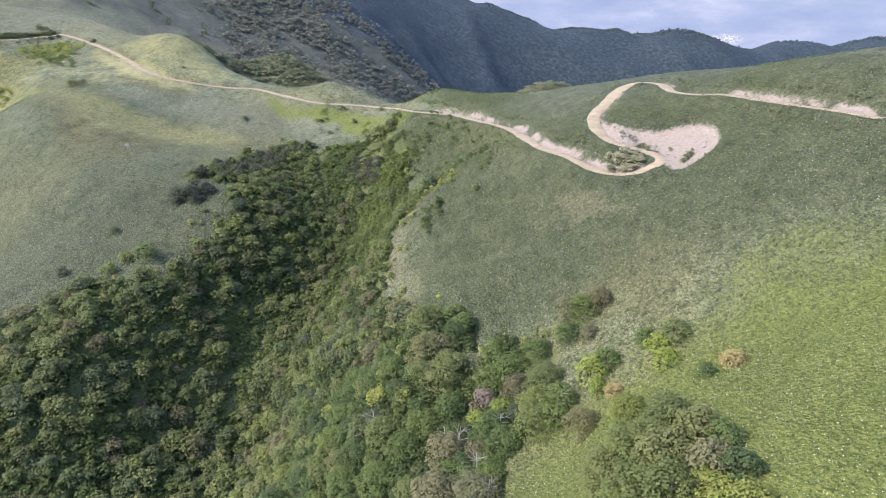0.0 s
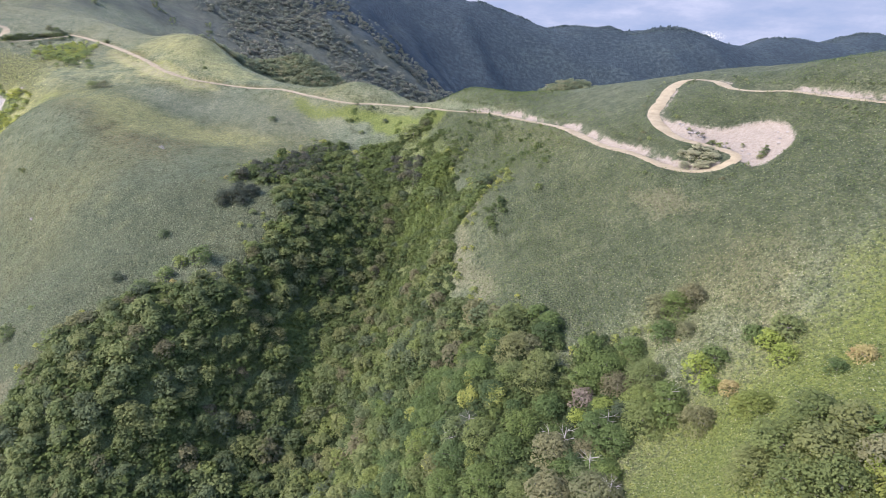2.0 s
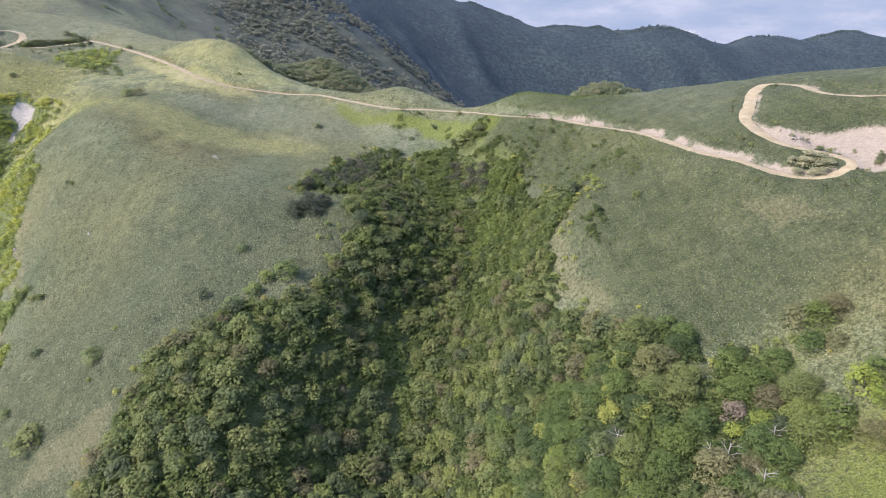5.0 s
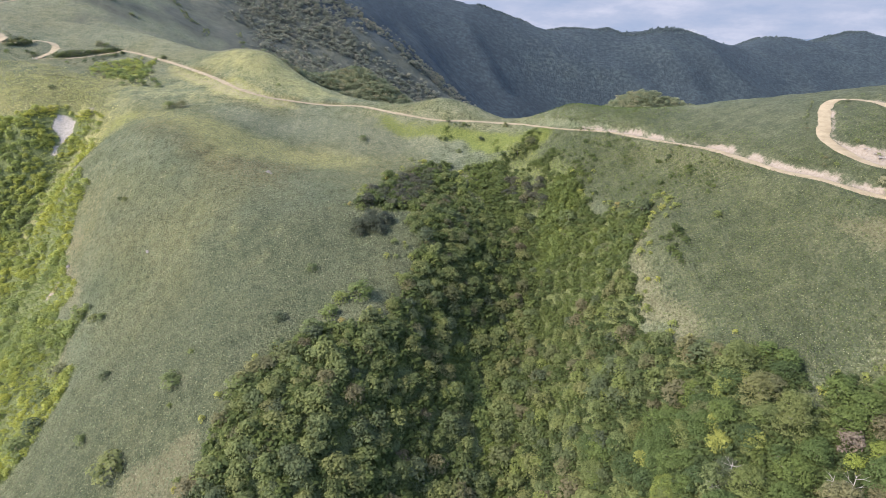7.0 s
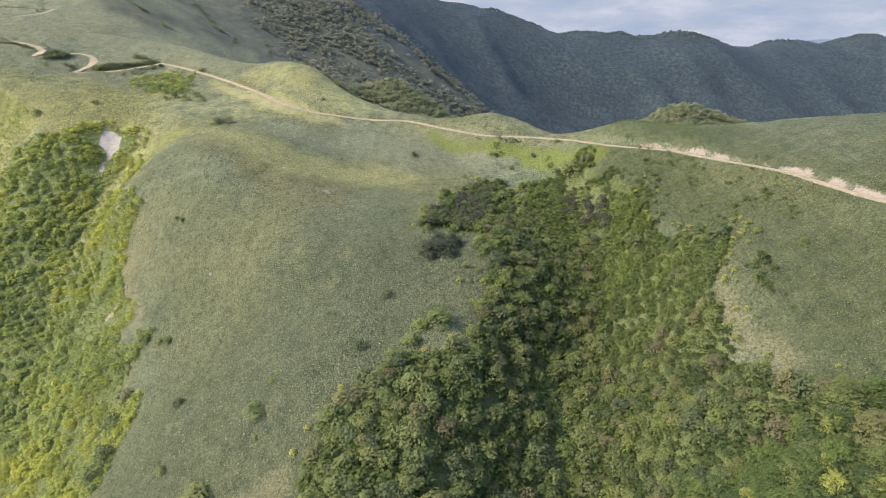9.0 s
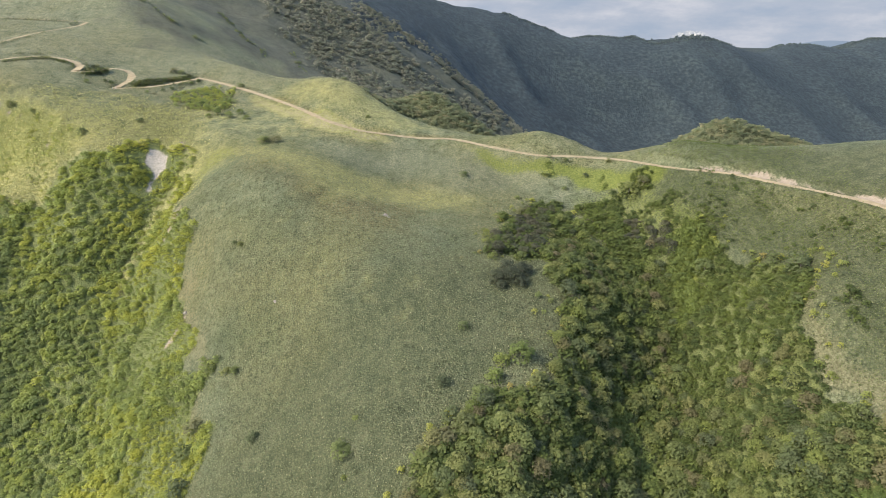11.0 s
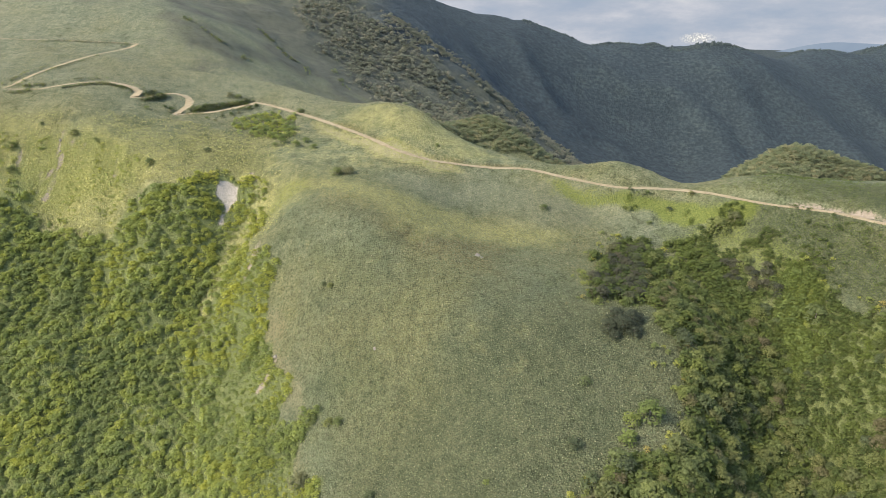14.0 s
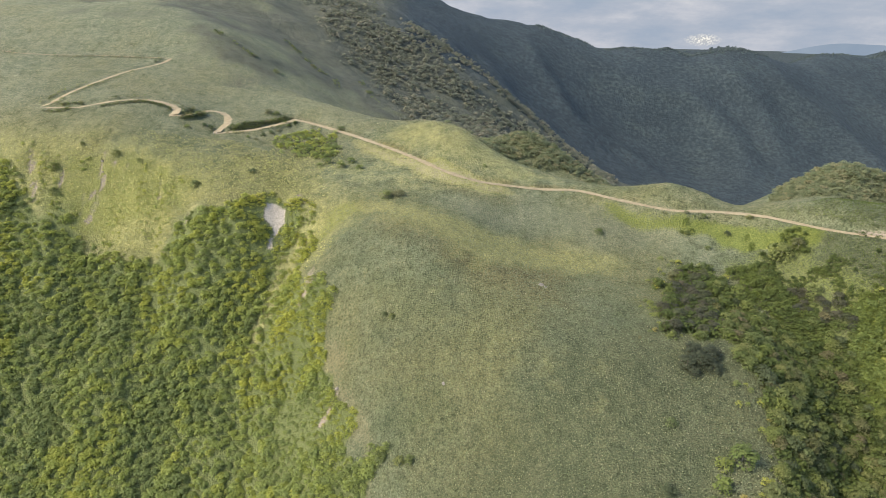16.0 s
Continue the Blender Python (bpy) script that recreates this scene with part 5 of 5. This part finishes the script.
for x, y in GULLY_NEAR:
    tree_at(x, y, rng.uniform(2.0, 3.5), LEAF_DARK, "dark green broadleaf tree in the gully wood", "trees of the gully wood", "gully")
for x, y, r in EVERGREENS:
    tree_at(x, y, r, LEAF_EVER, "low dark evergreen tree with a dense rounded crown", "evergreens on the spur", "ever")


# single bushes on the grass
def bush_at(x, y, r, material, label, group, key):
    k = key + str(int(rng.integers(3)))
    m = Matrix.Translation((x, y, ground_at(x, y) - 0.1)) @ Matrix.Rotation(rng.uniform(0, 6.28), 4, "Z") @ Matrix.Diagonal((r, r, r * rng.uniform(0.75, 1.0), 1))
    if k not in protos:
        ob = plant("bush", BUSH_CROWNS[int(rng.integers(6))], stem_quads(1.0, 1.0, 4), material)
        ob.matrix_basis = m
        protos[k] = ob
    else:
        src = protos[k]
        keep = src.matrix_basis.copy()
        src.matrix_basis = Matrix.Identity(4)
        ob = copy_thing(src, m)
        src.matrix_basis = keep
    return tagged(ob, label, "bush", group)


for x, y, r in DARK_BUSHES:
    bush_at(x, y, r, LEAF_DARK, "round dark green bush standing on the grass slope", "bushes on the grass", "bd")
for x, y, r in FRESH_BUSHES:
    bush_at(x, y, r, LEAF_HERB, "low yellow-green bush standing on the grass slope", "bushes on the grass", "bl")

for x, y, r in OLIVE_BUSHES:
    bush_at(x, y, r, LEAF_OLIVE, "rounded olive-brown bush standing on the grass slope", "bushes on the grass", "bo")

for x, y, r in ISLAND_BUSHES:
    bush_at(x, y, r, LEAF_KNOLL, "pale olive-green bush on the grass island between the road bends", "bushes by the road", "bi")
for x, y, r in PIT_SHRUBS:
    bush_at(x, y, r, LEAF_DARK, "small dark shrub growing in the sandy pit", "shrubs in the pit", "bp")
for x, y, r in HILL_BUSHES:
    bush_at(x, y, r, LEAF_OLIVE if r < 1.3 else LEAF_MID, "green bush beside the hillside road", "bushes by the far road", "bh" + ("o" if r < 1.3 else "m"))

# ---- bamboo grass: leaf tufts over the open slopes ----
def tufts(name, box, count, size, material, label, seed):
    r = np.random.default_rng(seed)
    p = np.column_stack([r.uniform(box[0], box[1], count), r.uniform(box[2], box[3], count)])
    rim = np.minimum.reduce([p[:, 0] - box[0], box[1] - p[:, 0], p[:, 1] - box[2], box[3] - p[:, 1]])
    keep = r.uniform(size=count) < np.clip(rim / 22 + 0.4 * hash_noise(p[:, 0], p[:, 1], 12, 61), 0, 1)
    keep &= np.max([inside(p, w, 2) for w in WOODS], axis=0) < 0.5
    keep &= inside(p, PIT, 2) < 0.4
    for line, half in ROADS:
        keep &= nearest(p, line)[0] > half + 0.6
    p = p[keep]
    z, c = land(p)
    p, z = p[c < 0.35], z[c < 0.35]
    n = len(p)
    nor = r.normal(size=(n, 3)) * 0.55 + np.array([0, 0, 1])
    nor /= np.linalg.norm(nor, axis=1)[:, None]
    u = np.cross(nor, r.normal(size=(n, 3)))
    u /= np.linalg.norm(u, axis=1)[:, None]
    v = np.cross(nor, u)
    s = size * r.uniform(0.5, 1.3, (n, 1))
    t = s * r.uniform(0.8, 1.5, (n, 1))
    o = np.column_stack([p, z + r.uniform(0.1, 0.5, n)])
    me = quad_mesh(name, np.stack([o - u * s - v * t * 0.5, o + u * s - v * t * 0.5, o + v * t], 1), material, r.uniform(size=n))
    return tagged(new(name, me), label, "grass", kind="stuff")


tufts("slope_grass", (-25, 95, 15, 175), 300000, 0.12, LEAF_SLOPE, "grey-green bamboo grass leaves covering the slope", 31)
tufts("slope_glints", (-5, 95, 15, 130), 42000, 0.075, LEAF_GLINT, "pale dry bamboo grass leaves glinting on the slope", 36)
tufts("shoulder_grass", (-30, 30, 155, 270), 90000, 0.15, LEAF_BANK, "olive grass and herbs covering the shoulder", 33)
tufts("hill_grass", (-345, -110, 310, 430), 100000, 0.16, LEAF_KNOLL, "olive bamboo grass on the upper hillside", 35)
tufts("rim_grass", (-345, -180, 258, 340), 90000, 0.22, LEAF_GOLD, "yellow-olive grass on the slope under the rim", 34)
tufts("spur_grass", (-205, -45, 90, 300), 260000, 0.15, LEAF_SASA, "grey-green bamboo grass leaves covering the spur", 32)


# ---- beyond: haze over the far plain ----
def backdrop():
    """A glowing sheet far behind the mountains, the hazy distance put into its colour, closing the view up to the sky.
    """
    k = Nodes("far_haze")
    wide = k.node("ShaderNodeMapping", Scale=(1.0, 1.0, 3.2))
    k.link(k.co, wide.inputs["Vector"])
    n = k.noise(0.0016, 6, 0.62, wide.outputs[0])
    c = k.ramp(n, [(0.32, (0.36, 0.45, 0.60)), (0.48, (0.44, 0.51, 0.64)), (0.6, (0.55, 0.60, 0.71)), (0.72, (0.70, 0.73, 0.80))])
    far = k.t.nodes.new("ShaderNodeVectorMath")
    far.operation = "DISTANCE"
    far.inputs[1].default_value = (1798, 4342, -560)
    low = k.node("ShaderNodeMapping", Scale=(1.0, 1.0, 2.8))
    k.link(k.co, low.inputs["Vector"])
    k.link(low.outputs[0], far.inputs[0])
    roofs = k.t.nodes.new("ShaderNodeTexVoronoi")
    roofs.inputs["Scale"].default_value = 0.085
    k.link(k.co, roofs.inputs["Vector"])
    # the town is a patch of pale specks in the same glow
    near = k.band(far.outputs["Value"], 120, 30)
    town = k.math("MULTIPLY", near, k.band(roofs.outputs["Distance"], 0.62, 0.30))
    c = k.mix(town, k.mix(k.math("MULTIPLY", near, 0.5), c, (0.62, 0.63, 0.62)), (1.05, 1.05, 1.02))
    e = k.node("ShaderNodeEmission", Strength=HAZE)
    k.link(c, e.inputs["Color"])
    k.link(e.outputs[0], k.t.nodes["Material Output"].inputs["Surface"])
    a = np.linspace(radians(-70), radians(70), 61)
    v = np.vstack([np.column_stack([4700 * np.sin(a), 4700 * np.cos(a), np.full(61, z)]) for z in (-900, 120, 420)])
    g = np.arange(183).reshape(3, 61)
    f = np.stack([g[:-1, :-1], g[:-1, 1:], g[1:, 1:], g[1:, :-1]], -1).reshape(-1, 4)
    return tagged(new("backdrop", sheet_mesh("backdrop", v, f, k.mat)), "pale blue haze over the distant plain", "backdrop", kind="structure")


backdrop()


def distant_ridge():
    """A pale blue ridge at the far edge of the plain, its haze given as a glowing colour."""
    k = Nodes("ridge_haze")
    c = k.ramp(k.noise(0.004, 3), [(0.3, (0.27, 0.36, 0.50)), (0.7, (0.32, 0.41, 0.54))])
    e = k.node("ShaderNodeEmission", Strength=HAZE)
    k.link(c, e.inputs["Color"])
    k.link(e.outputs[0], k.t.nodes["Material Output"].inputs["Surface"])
    x = np.linspace(2150, 3900, 71)
    top = -196 - 70 * np.clip((2480 - x) / 330, 0, 1) ** 1.5 + 9 * hash_noise(x, x * 0, 170, 51) + 10 * np.clip((x - 2900) / 300, 0, 1)
    y = np.sqrt(4600.0 ** 2 - x ** 2)
    v = np.vstack([np.column_stack([x, y, top]), np.column_stack([x, y - 40, np.full(71, -600.0)])])
    g = np.arange(142).reshape(2, 71)
    f = np.stack([g[0, :-1], g[1, :-1], g[1, 1:], g[0, 1:]], -1)
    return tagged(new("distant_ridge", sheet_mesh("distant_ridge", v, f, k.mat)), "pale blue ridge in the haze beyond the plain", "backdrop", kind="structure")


distant_ridge()


# ---- dead trees, stones and posts ----
def limb(bm, a, b, ra, rb, sides=6):
    a, b = Vector(a), Vector(b)
    rot = (b - a).to_track_quat("Z", "Y").to_matrix().to_4x4()
    bmesh.ops.create_cone(bm, cap_ends=True, segments=sides, radius1=ra, radius2=rb, depth=(b - a).length, matrix=Matrix.Translation((a + b) / 2) @ rot)


def dead_tree(x, y, height, seed):
    """A bare pale trunk with forked branches, each a part."""
    r = random.Random(seed)
    top = new("dead_tree")
    top.location = (x, y, ground_at(x, y) - 0.2)
    bm = bmesh.new()
    lean = (r.uniform(-0.5, 0.5), r.uniform(-0.5, 0.5))
    limb(bm, (0, 0, 0), (lean[0] * 0.5, lean[1] * 0.5, height * 0.55), 0.15, 0.10)
    limb(bm, (lean[0] * 0.5, lean[1] * 0.5, height * 0.55), (lean[0], lean[1], height), 0.10, 0.03)
    part("trunk", bm, DEAD, top)
    for k in range(7):
        a, h = k * 0.95 + r.uniform(-0.3, 0.3), height * r.uniform(0.45, 0.85)
        reach = height * r.uniform(0.25, 0.45)
        root = (lean[0] * h / height, lean[1] * h / height, h)
        knee = (root[0] + 0.55 * reach * math.cos(a), root[1] + 0.55 * reach * math.sin(a), h + 0.25 * reach)
        bm = bmesh.new()
        limb(bm, root, knee, 0.045, 0.03, 5)
        for s in (-0.5, 0.4):
            limb(bm, knee, (knee[0] + 0.6 * reach * math.cos(a + s), knee[1] + 0.6 * reach * math.sin(a + s), knee[2] + r.uniform(0.1, 0.5) * reach), 0.03, 0.010, 5)
        part("branch", bm, DEAD, top)
    return tagged(top, "bare dead tree with pale forked branches among shrubs", "dead tree", "dead trees")


for i, (x, y, h) in enumerate([(-12, 96, 4.2), (-15, 95, 4.0), (3, 87, 4.6), (6, 81, 4.6), (10, 87, 4.4), (19, 86, 3.8), (7, 74, 4.4), (1, 89, 4.2)]):
    dead_tree(x, y, h, i)


def stone(name, x, y, size, label, category, group, seed, squash=0.6):
    """An angular weathered stone, sunk a little into the ground."""
    r = random.Random(seed)
    bm = bmesh.new()
    bmesh.ops.create_icosphere(bm, subdivisions=2, radius=size)
    for v in bm.verts:
        n = noise.noise(v.co * (1.3 / size) + Vector((seed * 3.1, 0, 0)))
        v.co *= 1 + 0.45 * n
        v.co.z *= squash
    me = bpy.data.meshes.new(name)
    bm.to_mesh(me)
    bm.free()
    me.materials.append(STONE)
    ob = new(name, me)
    ob.location, ob.rotation_euler = (x, y, ground_at(x, y) + size * squash * 0.25), (0, 0, r.uniform(0, 6))
    return tagged(ob, label, category, group)


stone("boulder", -111, 227, 0.9, "grey weathered boulder lying on the grass spur", "rock", "boulders on the spur", 1)
stone("boulder", -110, 225.6, 0.5, "small grey boulder lying on the grass spur", "rock", "boulders on the spur", 2)
stone("boulder", -144, 199, 0.5, "pale upright stone standing in bamboo grass", "rock", "boulders on the spur", 3, 1.2)
for i, (x, y, s) in enumerate([(48, 135, 0.35), (48.5, 133, 0.4), (54, 132.3, 0.45), (55, 134, 0.3), (57, 135, 0.35), (56, 137, 0.3), (51, 131, 0.3)]):
    stone("stone", x, y, s, "grey stone lying in the sandy pit", "stone", "stones in the pit", 10 + i)
stones = random.Random(4)
for i in range(30):
    u = stones.random()
    stone("stone", 40.5 + 5.5 * u + stones.uniform(-0.8, 0.8), 150 - 12.5 * u + stones.uniform(-1.6, 1.6), stones.uniform(0.15, 0.42), "pale rubble stone below the pit's edge", "stone", "rubble in the pit", 30 + i)
for i, (x, y, s) in enumerate([(-282, 323, 0.6), (-281, 319, 0.5), (-205, 272, 0.6), (-183, 244, 0.6), (-185, 236, 0.7), (-176, 214, 0.7)]):
    stone("rock_outcrop", x, y, s, "pale rock showing through the scrub slope", "rock", "rocks on the slope", 90 + i, 0.8)


def marker_post(x, y):
    """A squared road marker post with a pale band and a chamfered cap."""
    top = new("marker_post")
    top.location = (x, y, ground_at(x, y))
    for name, z0, z1, w, mat in (("post", -0.3, 0.95, 0.13, POST), ("band", 0.95, 1.12, 0.14, STONE), ("cap", 1.12, 1.2, 0.11, POST)):
        bm = bmesh.new()
        bmesh.ops.create_cube(bm, size=1, matrix=Matrix.Translation((0, 0, (z0 + z1) / 2)) @ Matrix.Diagonal((w * 2, w * 2, z1 - z0, 1)))
        bmesh.ops.bevel(bm, geom=bm.edges[:], offset=0.02, segments=1, affect="EDGES")
        part(name, bm, mat, top)
    return tagged(top, "squat grey marker post at the road bend", "post", "marker posts")


marker_post(-240.6, 346.6)
marker_post(-239.2, 346.8)
